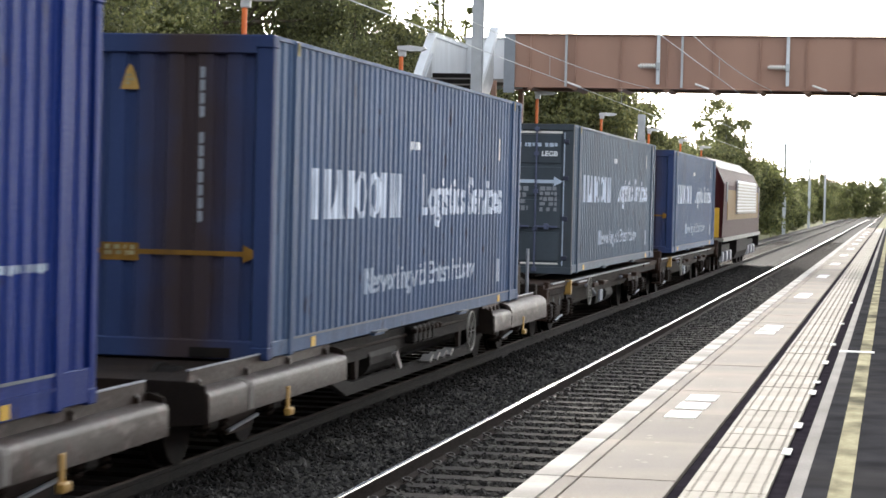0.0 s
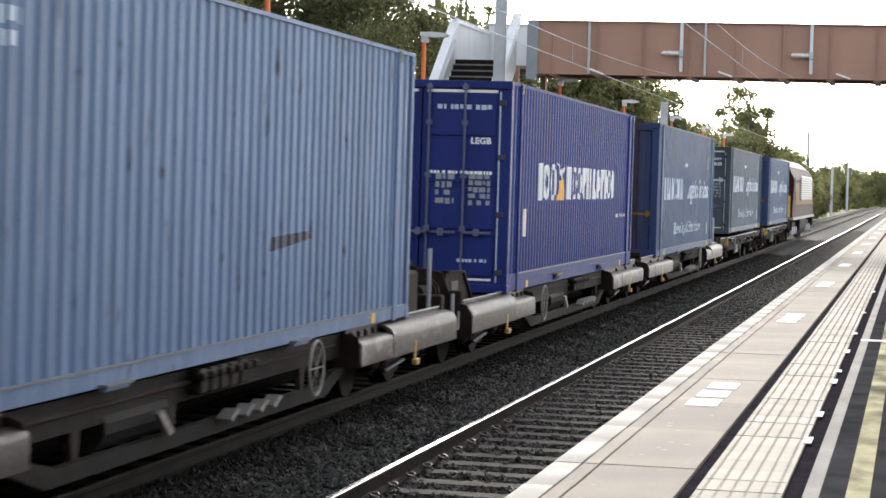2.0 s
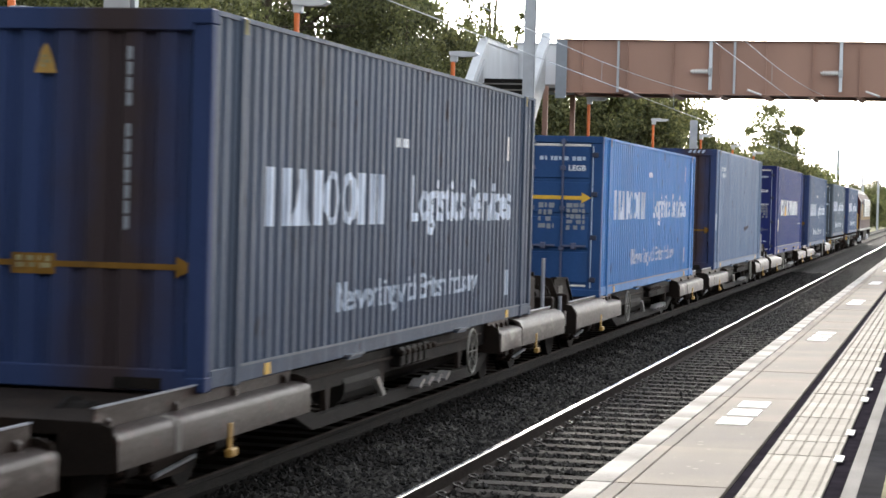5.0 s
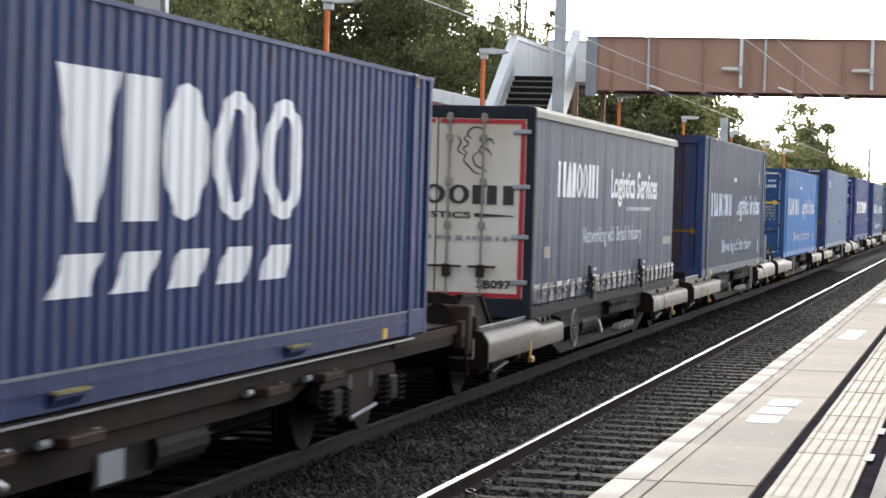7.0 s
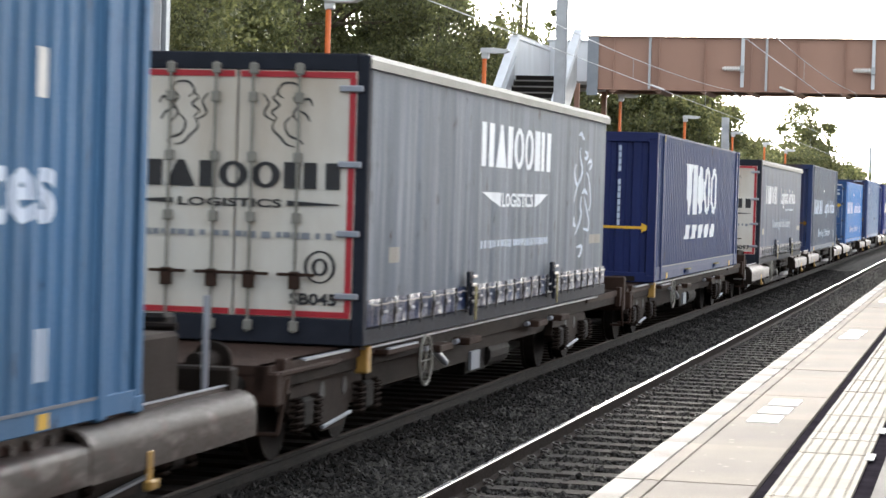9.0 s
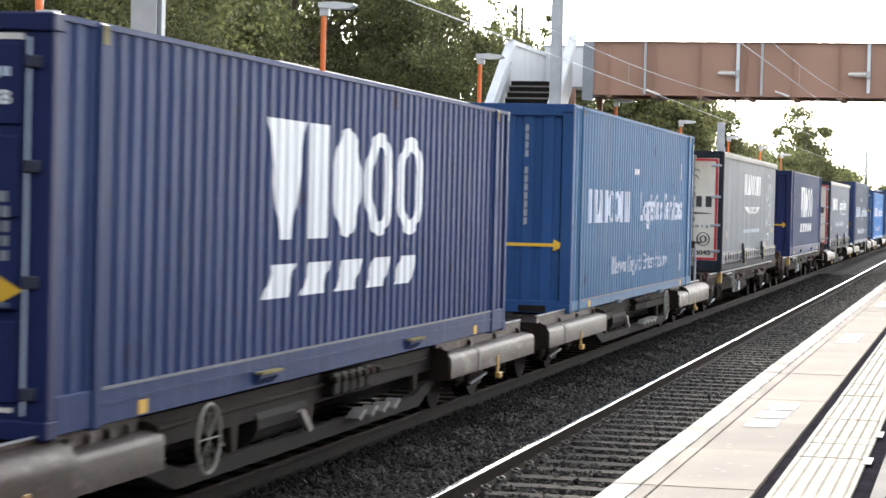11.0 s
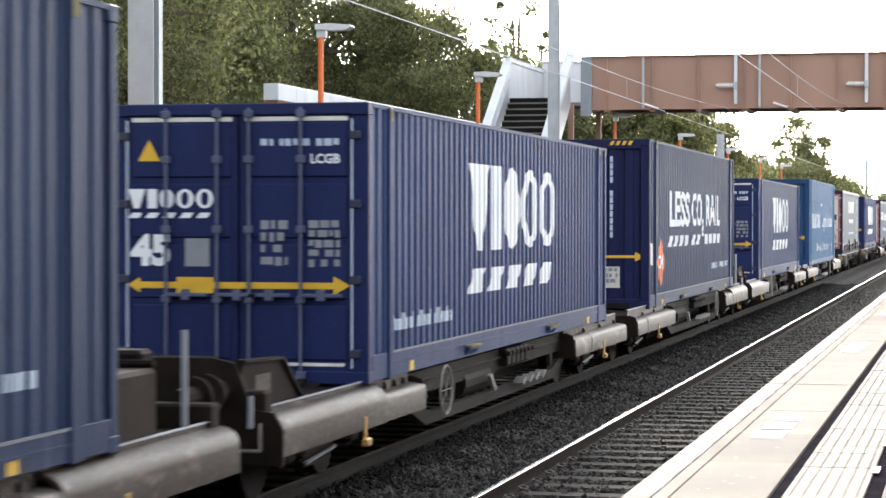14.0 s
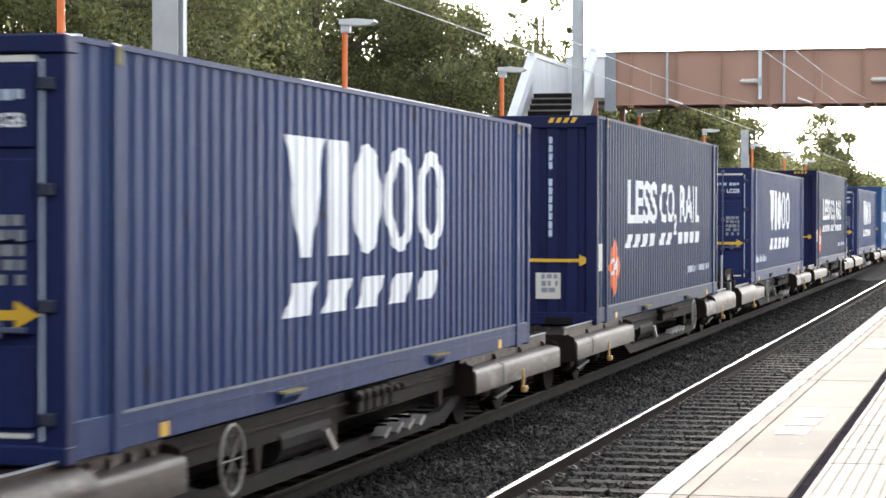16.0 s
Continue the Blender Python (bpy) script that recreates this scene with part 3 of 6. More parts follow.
def rail_section(x):
    return [(x - 0.075, -0.16), (x + 0.075, -0.16), (x + 0.075, -0.145), (x + 0.012, -0.125), (x + 0.010, -0.05), (x + 0.035, -0.035),
            (x + 0.035, -0.006), (x - 0.035, -0.006), (x - 0.035, -0.035), (x - 0.010, -0.05), (x - 0.012, -0.125), (x - 0.075, -0.145)]


def build_track(name, xc, label):
    t = structure(name, label, "railway track")
    for x in (xc - 0.7525, xc + 0.7525):
        # the far rails are coloured dark to stand in for shade beside the train
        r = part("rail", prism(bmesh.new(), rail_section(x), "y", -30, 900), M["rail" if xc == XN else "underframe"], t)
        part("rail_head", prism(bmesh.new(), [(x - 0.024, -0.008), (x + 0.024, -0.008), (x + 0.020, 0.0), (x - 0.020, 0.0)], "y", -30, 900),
             M["railhead" if xc == XN else "shaded_railhead"], r, "polished running surface of the rail")
    # one sleeper and one pair of clips, shared by all
    bm = prism(bmesh.new(), [(-0.15, -0.20), (0.15, -0.20), (0.135, 0), (-0.135, 0)], "x", -1.25, 1.25)
    me = bpy.data.meshes.new("sleeper")
    bmesh.ops.recalc_face_normals(bm, faces=bm.faces)
    bm.to_mesh(me)
    bm.free()
    # far sleepers borrow the near-black deck colour, painting the shade under the train
    me.materials.append(M["sleeper" if xc == XN else "soot_shade"])
    bm = bmesh.new()
    # a sprung loop that grips the foot of the rail
    tube(bm, [(0.05 + 0.05 * math.cos(a), 0.045 * math.sin(a), 0.045 + 0.028 * math.sin(a * 0.5 + 0.6)) for a in (k * 0.5 for k in range(13))], 0.012, 6)
    tube(bm, [(0.0, 0.0, 0.02), (0.05, 0.0, 0.05), (0.12, 0.0, 0.01)], 0.012, 6)
    clip = bpy.data.meshes.new("rail_clip")
    bm.to_mesh(clip)
    bm.free()
    clip.materials.append(M["clip"])
    i = 0
    while i < 230:
        y = 4 + i * 0.65
        s = attach("sleeper", me, None, t)
        s.location = (xc, y, -0.155)
        if 8 < y < 34 and xc == XN:
            c = attach("rail_clip", clip, None, s)
            c.location, c.scale = (-0.7525 + 0.055, 0, 0.0), (0.75, 0.9, 0.75)
        i += 1


def build_platforms():
    p = structure("platform", "station platform with buff slabs, white edge and tactile strip", "platform")
    part("platform_body", B(XP + 0.06, 9, -25, 162, -0.40, ZP - 0.03), M["concrete"], p)
    part("platform_wall", B(XP + 0.03, XP + 0.06, -25, 162, -0.40, ZP - 0.10), M["brick"], p, "brick face below the platform edge")
    part("asphalt_surface", B(-0.44, 9, -25, 162, ZP - 0.03, ZP), M["asphalt"], p, "dark patched asphalt")
    part("tar_joint", B(-1.13, -1.06, -25, 162, ZP - 0.03, ZP - 0.018), M["gap"], p)
    part("tar_joint", B(-0.62, -0.52, -25, 162, ZP - 0.03, ZP - 0.018), M["gap"], p)
    part("kerb_strip", B(-0.52, -0.44, -25, 162, ZP - 0.03, ZP + 0.004), M["concrete"], p, "narrow pale concrete strip")
    part("moss_line", strip_mesh(-0.31, -0.19, -25, 162, ZP + 0.004), M["line"], p, "mossy worn yellow line")
    part("cross_strip", B(-0.52, -0.16, 23.9, 24.12, ZP, ZP + 0.006), M["mark"], p)

    def slab_mesh(x0, x1, length):
        bm = bmesh.new()
        box(bm, x0, x1, 0, length, -0.07, 0, 0.003)
        me = bpy.data.meshes.new("slab")
        bm.to_mesh(me)
        bm.free()
        return me

    wide = slab_mesh(-1.66, -1.135, 1.993)
    lip = slab_mesh(-1.755, -1.668, 1.993)
    edge = slab_mesh(XP, -1.765, 1.993)
    half = slab_mesh(-1.66, -1.135, 0.993)
    lip2 = slab_mesh(-1.755, -1.668, 0.993)
    edge2 = slab_mesh(XP, -1.765, 0.993)
    for m_, k in ((wide, "slab"), (half, "slab"), (lip, "slab"), (lip2, "slab"), (edge, "edge"), (edge2, "edge")):
        m_.materials.append(M[k])
    rng = random.Random(7)
    y = 0.35
    while y < 160:
        short = rng.random() < 0.22
        dz = rng.uniform(-0.002, 0.002)
        for a, b, nm in ((wide, half, "slab"), (lip, lip2, "slab"), (edge, edge2, "edge_stone")):
            o = attach(nm, b if short else a, None, p)
            o.location = (0, y, ZP + dz)
        y += 1.0 if short else 2.0
    # tactile paving: one tile with its blisters, shared
    bm = B(-0.2185, 0.2185, -0.2185, 0.2185, -0.05, 0)
    for i in range(6):
        for j in range(6):
            bmesh.ops.create_cone(bm, cap_ends=True, segments=6, radius1=0.0125, radius2=0.009, depth=0.003,
                                  matrix=Matrix.Translation((-0.182 + i * 0.0728, -0.182 + j * 0.0728, 0.0014)))
    me = bpy.data.meshes.new("tactile_tile")
    bm.to_mesh(me)
    bm.free()
    me.materials.append(M["tactile"])
    for i in range(290):
        o = attach("tactile_tile", me, None, p)
        o.location = (-0.84, 6 + i * 0.442, ZP + rng.uniform(-0.002, 0.002))
    part("tactile_far_run", B(-1.06, -0.62, 134.1, 160, ZP - 0.05, ZP), M["tactile"], p)
    # patches of white paint along the strip and stencilled blocks on the slabs
    for y in (13.9, 15.6, 18.4, 19.6, 22.0, 25.0, 29.5, 36.0):
        part("paint_dab", B(-0.64, -0.585, y, y + rng.uniform(0.2, 0.5), ZP, ZP + 0.005), M["mark"], p)
    y = 15.95
    for k in range(12):
        for j in range(3):
            part("stencil_block", B(-1.56 + 0.012 * j, -1.335 + 0.012 * j, y + j * 0.72, y + 0.55 + j * 0.72, ZP, ZP + 0.005), M["mark"], p,
                 "worn white stencilled block")
        y += 10.7
    # trodden gum and white spots on the slabs
    bm = bmesh.new()
    for i in range(70):
        a = rng.uniform(0.008, 0.022)
        bmesh.ops.create_circle(bm, cap_ends=True, segments=7, radius=a, matrix=Matrix.Translation((rng.uniform(-1.62, -1.16), 9 + 40 * rng.random() ** 1.5, ZP + 0.006)))
    tagged(part("gum_spots", bm, M["tactile"], p), kind="stuff")
    p.location.x = 0.018
    q = structure("far_platform", "opposite station platform with asphalt top and pale edge", "platform")
    part("platform_body", B(-14.5, XF - 1.50, -25, 135, -0.40, ZP - 0.03), M["concrete"], q)
    part("asphalt_surface", B(-14.5, XF - 1.95, -25, 135, ZP - 0.03, ZP), M["asphalt"], q)
    part("edge_stone", B(XF - 1.95, XF - 1.47, -25, 135, ZP - 0.08, ZP + 0.002), M["slab"], q)


def build_bridge():
    Y0, Y1, Z0, Z1 = 65.0, 67.2, 5.562, 7.052
    b = thing("footbridge", "brown plate-girder footbridge with pale steel stairs over the tracks", "footbridge")
    for y in (Y0, Y1):
        part("girder", B(-11.16, 6.5, y, y + 0.03, Z0, Z1), M["girder"], b, "brown riveted plate girder")
        part("flange", B(-11.21, 6.5, y - 0.09, y + 0.12, Z1, Z1 + 0.035, 0.006), M["girder"], b)
        part("flange", B(-11.21, 6.5, y - 0.09, y + 0.12, Z0 - 0.035, Z0, 0.006), M["girder"], b)
    part("deck", B(-13.0, 6.5, Y0 + 0.05, Y1, Z0 + 0.1, Z0 + 0.2), M["concrete"], b)
    x = -10.41
    while x < 6.4:
        part("stiffener", B(x - 0.012, x + 0.012, Y0 - 0.075, Y0 - 0.001, Z0, Z1), M["girder"], b)
        part("underside_bracket", prism(bmesh.new(), [(x - 0.12, Z0 - 0.036), (x + 0.12, Z0 - 0.036), (x + 0.05, Z0 - 0.10), (x - 0.05, Z0 - 0.10)],
                                        "y", Y0 - 0.05, Y1), M["girder"], b)
        x += 1.32
    part("end_post", B(-11.17, -10.85, Y0 - 0.12, Y0 - 0.078, Z0 - 0.20, Z1), M["grey"], b)
    for x in (-9.35, -6.69, -6.01, -3.02, 0.29):
        w = 0.045 if x in (-6.69, -3.02) else 0.03
        part("bracket_post", B(x - w, x + w, Y0 - 0.16, Y0 - 0.078, Z0 + (0.1 if w > 0.04 else 0), Z1 + (0.03 if w > 0.04 else 0)),
             M["pale" if w > 0.04 else "mast"], b, "pale bracket post on the girder")
    # the stairs on the far side, falling towards the near end of the far platform
    xa, xb = -12.72, -10.97
    yt, run, steps = 61.9, 7.2, 28
    zt = Z0 + 0.2
    k = (zt - ZP) / run
    for i in range(steps):
        y = yt - run * i / steps
        z = zt - (zt - ZP) * (i + 1) / steps
        part("step", B(xa + 0.06, xb - 0.06, y - run / steps, y, z - 0.03, z + 0.012, 0.004), M["concrete"], b)
        part("riser", B(xa + 0.06, xb - 0.06, y - 0.012, y, z + 0.012, z + (zt - ZP) / steps - 0.03), M["underframe"], b)
    for x in (xa, xb):
        up = 0.0 if x == xa else 0.16
        side = [(yt, zt - 0.25), (yt, zt + 0.86 + up), (yt - run, ZP + 0.86 + up), (yt - run, ZP - 0.25)]
        part("stair_parapet", prism(bmesh.new(), side, "x", x - 0.03, x + 0.03), M["mast"], b, "grey sloping stair side")
        ex = 0.1 if x == xa else 0.16
        top = [(yt + ex, zt + 0.80 + up + 0.7 * ex), (yt + ex, zt + 1.02 + up + 0.7 * ex), (yt - run - 0.1, ZP + 1.02 + up), (yt - run - 0.1, ZP + 0.80 + up)]
        part("handrail", prism(bmesh.new(), top, "x", x - 0.12, x + 0.12), M["pale"], b)
        low = [(yt - 0.4, zt + 0.42), (yt - 0.4, zt + 0.48), (yt - run, ZP + 0.76), (yt - run, ZP + 0.70)]
        part("grab_rail", prism(bmesh.new(), low, "x", x + (0.10 if x == xa else -0.15), x + (0.15 if x == xa else -0.10)), M["pale"], b)
        if x == xa:
            part("landing_side", B(x - 0.03, x + 0.03, yt, Y1, Z0 - 0.1, Z1 - 0.3), M["pale"], b)
            part("landing_rail", B(x - 0.07, x + 0.07, yt, Y1, Z1 - 0.3, Z1 - 0.2), M["pale"], b)
        for y in (yt + 0.3, Y1 - 0.3):
            part("column", B(x - 0.07, x + 0.07, y - 0.07, y + 0.07, ZP - 0.2, Z0), M["girder"], b)
    part("landing_back", B(xa, xb, Y1 - 0.12, Y1 - 0.06, Z0, Z1 - 0.02), M["pale"], b, "pale panelled wall of the landing")
    part("landing_rail", B(xa - 0.06, xb + 0.06, Y1 - 0.16, Y1 - 0.03, Z1 - 0.02, Z1 + 0.06), M["mast"], b)
    # insulators that hold the wires beneath
    for x in (-6.69, -3.02, 0.29):
        t = thing("insulator", "white ribbed insulator arm fixed to the footbridge girder", "insulator", "insulators on the footbridge")
        bm = rod(bmesh.new(), (x - 0.56, Y0 - 0.20, 6.18), (x - 0.05, Y0 - 0.20, 6.18), 0.035, 10)
        for i in range(6):
            rod(bm, (x - 0.50 + i * 0.075, Y0 - 0.20, 6.18), (x - 0.465 + i * 0.075, Y0 - 0.20, 6.18), 0.07, 10)
        part("ribbed_rod", bm, M["mark"], t)
        part("clamp", B(x - 0.06, x + 0.06, Y0 - 0.26, Y0 - 0.158, 6.08, 6.28, 0.01), M["mast"], t)
        bm = rod(bmesh.new(), (x - 2.6, Y0 - 0.20, 5.68), (x - 2.2, Y0 - 0.20, 5.54), 0.03, 8)
        part("stay", bm, M["mark"], t)
    # brick wall behind the far platform
    s = thing("boundary_wall", "high red brick wall with a pale weathered coping behind the far platform", "wall")
    part("wall_body", B(-13.22, -12.98, 41.4, 60.5, ZP - 0.05, 4.62), M["brick"], s, "red brick wall")
    y = 41.35
    while y < 60.4:
        part("coping_stone", B(-13.25, -12.95, y, y + 1.19, 4.62, 4.94, 0.01), M["pale"], s)
        y += 1.2
    # plain unseen wall, added to close the platform behind the camera and block low sky light
    w = structure("wall_east", "unseen plain brick wall added along the back of the platform", "wall")
    part("wall_body", B(6.0, 6.35, -25, 48, ZP - 0.05, 2.75), M["brick"], w)
    part("wall_coping", B(5.95, 6.40, -25, 48, 2.75, 2.85), M["concrete"], w)


def build_masts_and_lamps():
    def mast(x, y, w, top, group):
        m = thing("overhead_line_mast", "grey galvanised steel mast of the overhead line", "mast", group)
        bm = bmesh.new()
        box(bm, -w / 2, w / 2, -w / 2, -w / 2 + 0.02, 0, top)
        box(bm, -w / 2, w / 2, w / 2 - 0.02, w / 2, 0, top)
        box(bm, -0.012, 0.012, -w / 2 + 0.02, w / 2 - 0.02, 0, top)
        part("column", bm, M["mast"], m)
        part("base_plate", B(-w, w, -w, w, -0.05, 0.05, 0.01), M["concrete"], m)
        part("cable_duct", B(w / 2 - 0.02, w / 2 + 0.03, -0.05, 0.05, 0, top * 0.8), M["mast"], m)
        m.location = (x, y, ZP if y < 130 else -0.4)
        return m
    for x, y, w, top in ((-9.68, 25.6, 0.32, 8.5), (-10.14, 55, 0.25, 8.5), (-9.35, 85.2, 0.26, 4.76), 
                         (-9.3, 200, 0.26, 8), (-9.3, 260, 0.26, 8), (-9.3, 320, 0.26, 8)):
        mast(x, y, w, top, "masts along the line")

    def lamp(x, y, top):
        l = thing("platform_lamp", "orange platform lamp post with a flat grey lantern", "street lamp", "lamps along the far platform")
        bm = rod(bmesh.new(), (0, 0, 0), (0, 0, top - 0.16), 0.047, 12)
        part("post", bm, M["orange"], l, "bright orange tubular post", smooth=False)
        part("bracket", B(-0.06, 0.10, -0.06, 0.06, top - 0.17, top - 0.02, 0.015), M["lamp"], l)
        bm = prism(bmesh.new(), [(-0.07, top - 0.03), (-0.07, top + 0.05), (0.2, top + 0.06), (0.52, top + 0.03), (0.54, top), (0.45, top - 0.05),
                                 (0.2, top - 0.06)], "y", -0.11, 0.11)
        part("lantern", bm, M["lamp"], l, "flat grey lantern head")
        l.location = (x, y, ZP)
        return l
    lamp(-10.43, 24.1, 4.77)
    for y in (35.5, 47.3, 65.8, 80.4, 96.0, 110.2, 122.0):
        lamp(-10.5 + 0.0029 * y, y, 4.745 - 0.0022 * y)
    c = thing("platform_camera", "small white domed camera on a platform lamp post", "camera")
    bm = bmesh.new()
    bmesh.ops.create_uvsphere(bm, u_segments=14, v_segments=8, radius=0.13, matrix=Matrix.Translation((-10.27, 24.0, 4.18)))
    part("dome", bm, M["mark"], c, smooth=True)
    part("housing", rod(bmesh.new(), (-10.27, 24.0, 4.2), (-10.27, 24.0, 4.38), 0.14, 14), M["lamp"], c)
    part("arm", rod(bmesh.new(), (-10.43, 24.1, 4.3), (-10.27, 24.0, 4.3), 0.03, 6), M["lamp"], c)
    for x, nm in ((XF, "far"), (XN, "near")):
        w = thing("overhead_wire", "thin overhead contact and catenary wires above the track", "wire", "overhead wires")
        part("contact_wire", tube(bmesh.new(), [(x, y, 4.72) for y in range(4, 430, 6)], 0.007), M["mast"], w)
        pts = [(x, y, 5.10 + min(0.5, 0.32 * ((y - 40) / 22) ** 2) if y < 65 else 5.30 + 0.17 * abs(math.sin((y - 65) / 30))) for y in range(5, 300, 3)]
        part("catenary_wire", tube(bmesh.new(), pts, 0.007), M["mast"], w)
        for y in range(44, 120, 12):
            part("dropper", rod(bmesh.new(), (x, y, 4.72), (x, y, 5.10), 0.004, 4), M["mast"], w)


# ---------------- trees ----------------
def crown_mesh(seed, height, radius, base, leaves, size, clumps, spread):
    """Leaves gathered in clumps, with gaps between, on an uneven crown."""
    rng = np.random.default_rng(seed)
    d = rng.normal(size=(clumps, 3))
    d /= np.linalg.norm(d, axis=1)[:, None]
    r = rng.uniform(0.35, 1.0, clumps) ** 0.5 * rng.uniform(0.75, 1.12, clumps)
    mid, half = (base + height) / 2, (height - base) / 2
    c = np.stack([d[:, 0] * r * radius, d[:, 1] * r * radius, mid + d[:, 2] * r * half], -1)
    per = leaves // clumps
    cs = rng.uniform(0.45, 1.0, clumps) * radius * spread
    n = per * clumps
    pos = np.repeat(c, per, 0) + rng.normal(size=(n, 3)) * np.repeat(cs, per)[:, None] * np.array([0.62, 0.62, 0.5])
    a = rng.normal(size=(n, 3))
    a /= np.linalg.norm(a, axis=1)[:, None]
    b = np.cross(a, rng.normal(size=(n, 3)))
    b /= np.linalg.norm(b, axis=1)[:, None]
    s = size * rng.uniform(0.6, 1.3, n)[:, None]
    v = np.stack([pos - a * s, pos - b * s * 0.55 , pos + a * s, pos + b * s * 0.55], 1).reshape(-1, 3)
    f = np.arange(4 * n).reshape(-1, 4)
    me = bpy.data.meshes.new("crown")
    me.from_pydata(v.tolist(), [], f.tolist())
    return me, c


def make_tree(seed, height, radius, base, leaves, size, clumps, mat, label, group, spread=0.215):
    t = thing("tree", label, "tree", group)
    me, c = crown_mesh(seed, height, radius, base, leaves, size, clumps, spread)
    attach("crown", me, M[mat], t)
    rng = random.Random(seed)
    bm = bmesh.new()
    r0 = 0.022 * height
    rod(bm, (0, 0, -0.6), (0, 0, height * 0.45), r0, 10, r0 * 0.6)
    rod(bm, (0, 0, height * 0.45), (0.2, 0.1, height * 0.85), r0 * 0.6, 8, r0 * 0.15)
    for p in c[::max(1, len(c) // 16)]:
        z = rng.uniform(0.25, 0.6) * height
        rod(bm, (0, 0, z), tuple(p), r0 * 0.3, 6, r0 * 0.06)
    part("trunk", bm, M["bark"], t, "dark tapered trunk with limbs")
    return t


def build_trees():
    G1, G2 = "dense trees behind the far platform", "lighter trees beyond the footbridge"
    big = [make_tree(11, 15, 5.2, 0.6, 125000, 0.068, 230, "leaf_dark", "tall dense dark green broadleaf tree behind the platform", G1),
           make_tree(12, 13, 4.4, 0.6, 95000, 0.066, 190, "leaf_mid", "tall dense green broadleaf tree behind the platform", G1),
           make_tree(16, 10.6, 3.9, 0.2, 80000, 0.075, 150, "leaf_dark", "round dark green tree beside the footbridge stairs", G1),
           make_tree(17, 15.5, 2.3, 7.5, 3600, 0.10, 26, "leaf_mid", "thin wispy tree top against the sky", G1)]
    light = [make_tree(13, 8.6, 2.0, 1.4, 15000, 0.09, 52, "leaf_hazed", "slender light green tree with gaps in its crown, paled for haze", G2, 0.34),
             make_tree(14, 7.4, 3.2, 0.4, 26000, 0.09, 66, "leaf_hazed", "spreading light green tree beside the line, paled for haze", G2, 0.30),
             make_tree(15, 6.0, 3.4, -0.4, 20000, 0.13, 75, "leaf_mid", "round green bush beside the line", G2, 0.28)]
    big[0].matrix_basis = pose(-22.6, 52, -0.4)
    big[1].matrix_basis = pose(-24.6, 66, -0.4)
    big[2].matrix_basis = pose(-18.5, 76, -0.4)
    big[3].matrix_basis = pose(-22.6, 112, -0.4)
    light[0].matrix_basis = pose(-17.3, 100, -0.4)
    light[1].matrix_basis = pose(-18.7, 112, -0.4)
    light[2].matrix_basis = pose(-14.1, 150, -0.4)
    rng = random.Random(5)
    for i, x, y, s in ((0, -23.9, 38, 1.0), (1, -21.9, 44, 0.95), (0, -24.6, 80, 1.1), (0, -33.0, 92, 1.15), (1, -25.2, 88, 1.05), (2, -21.5, 92, 1.0),
                       (0, -19.9, 30, 0.9)):
        copy_thing(big[i], pose(x, y, -0.4, 0, 0, rng.uniform(0, 360)) @ Matrix.Scale(s, 4))
    # a belt of unseen trees added behind the viewer, to dim the light on container ends
    for x, y in ((-36, -12), (-29, -16), (-22, -19), (-15, -22), (-8, -23), (-1, -22), (6, -20), (13, -17), (20, -14)):
        copy_thing(light[1], pose(x, y, -0.4, 0, 0, rng.uniform(0, 360)) @ Matrix.Scale(2.3, 4))
    for i, x, y, s in ((0, -16.2, 101, 0.93), (0, -14.9, 103, 0.90), (0, -13.7, 104, 0.88), (1, -19.5, 100, 0.95), (0, -15.6, 118, 0.98), (0, -14.4, 121, 0.95),
                       (1, -17, 122, 0.95), (2, -15.5, 112, 0.9), (1, -15.6, 146, 0.98), (1, -14.6, 158, 1.05), (0, -13.2, 171, 1.30), (1, -13.6, 168, 1.1),
                       (2, -12.9, 180, 1.25), (1, -12.6, 190, 1.0), (2, -12.4, 203, 0.95), (1, -12.8, 216, 0.75), (2, -13, 230, 0.85), (1, -13, 250, 0.8),
                       (2, -13.2, 275, 0.9), (1, -13.4, 300, 0.9), (2, -13, 330, 1.0), (1, -13, 370, 1.1), (2, -12, 410, 1.2), (2, -11, 460, 1.4), (2, -8, 520, 1.5),
                       (1, -3, 600, 1.5), (2, 6, 620, 1.6), (2, 16, 640, 1.8), (1, 9, 560, 1.3), (0, -22, 112, 1.0), (1, -23, 128, 1.05), (2, -20, 140, 1.1),
                       (1, -18, 165, 1.0), (2, -17, 180, 1.1), (2, -11.4, 212, 0.6), (2, -11.4, 240, 0.6)):
        copy_thing(light[i], pose(x + 0.0029 * y, y, -0.4, 0, 0, rng.uniform(0, 360)) @ Matrix.Scale(s * (1.18 if y < 135 else 0.97), 4))


build_ground()
build_track("far_track", XF, "railway track that carries the freight train")
build_track("near_track", XN, "railway track beside the platform with a polished rail")
build_platforms()
build_bridge()
build_masts_and_lamps()
build_trees()

# ---------------- the train ----------------
L45, HW = 13.716, 1.25
DECK = 0.819
PITCH = (L45 - 0.30) / 54
PTS = [(0.0, 0.0), (0.40, 0.0), (0.50, -0.020), (0.89, -0.020)]   # one wave of the side sheet: share of the pitch, depth
SIDE_X = HW - 0.012


def wave(u):
    """The depth of the side sheet at u metres from the near end."""
    f = ((u - 0.15) / PITCH) % 1.0
    for (a, da), (b, db) in zip(PTS, PTS[1:] + [(1.0, 0.0)]):
        if a <= f <= b:
            return da + (db - da) * (f - a) / (b - a)
    return 0.0


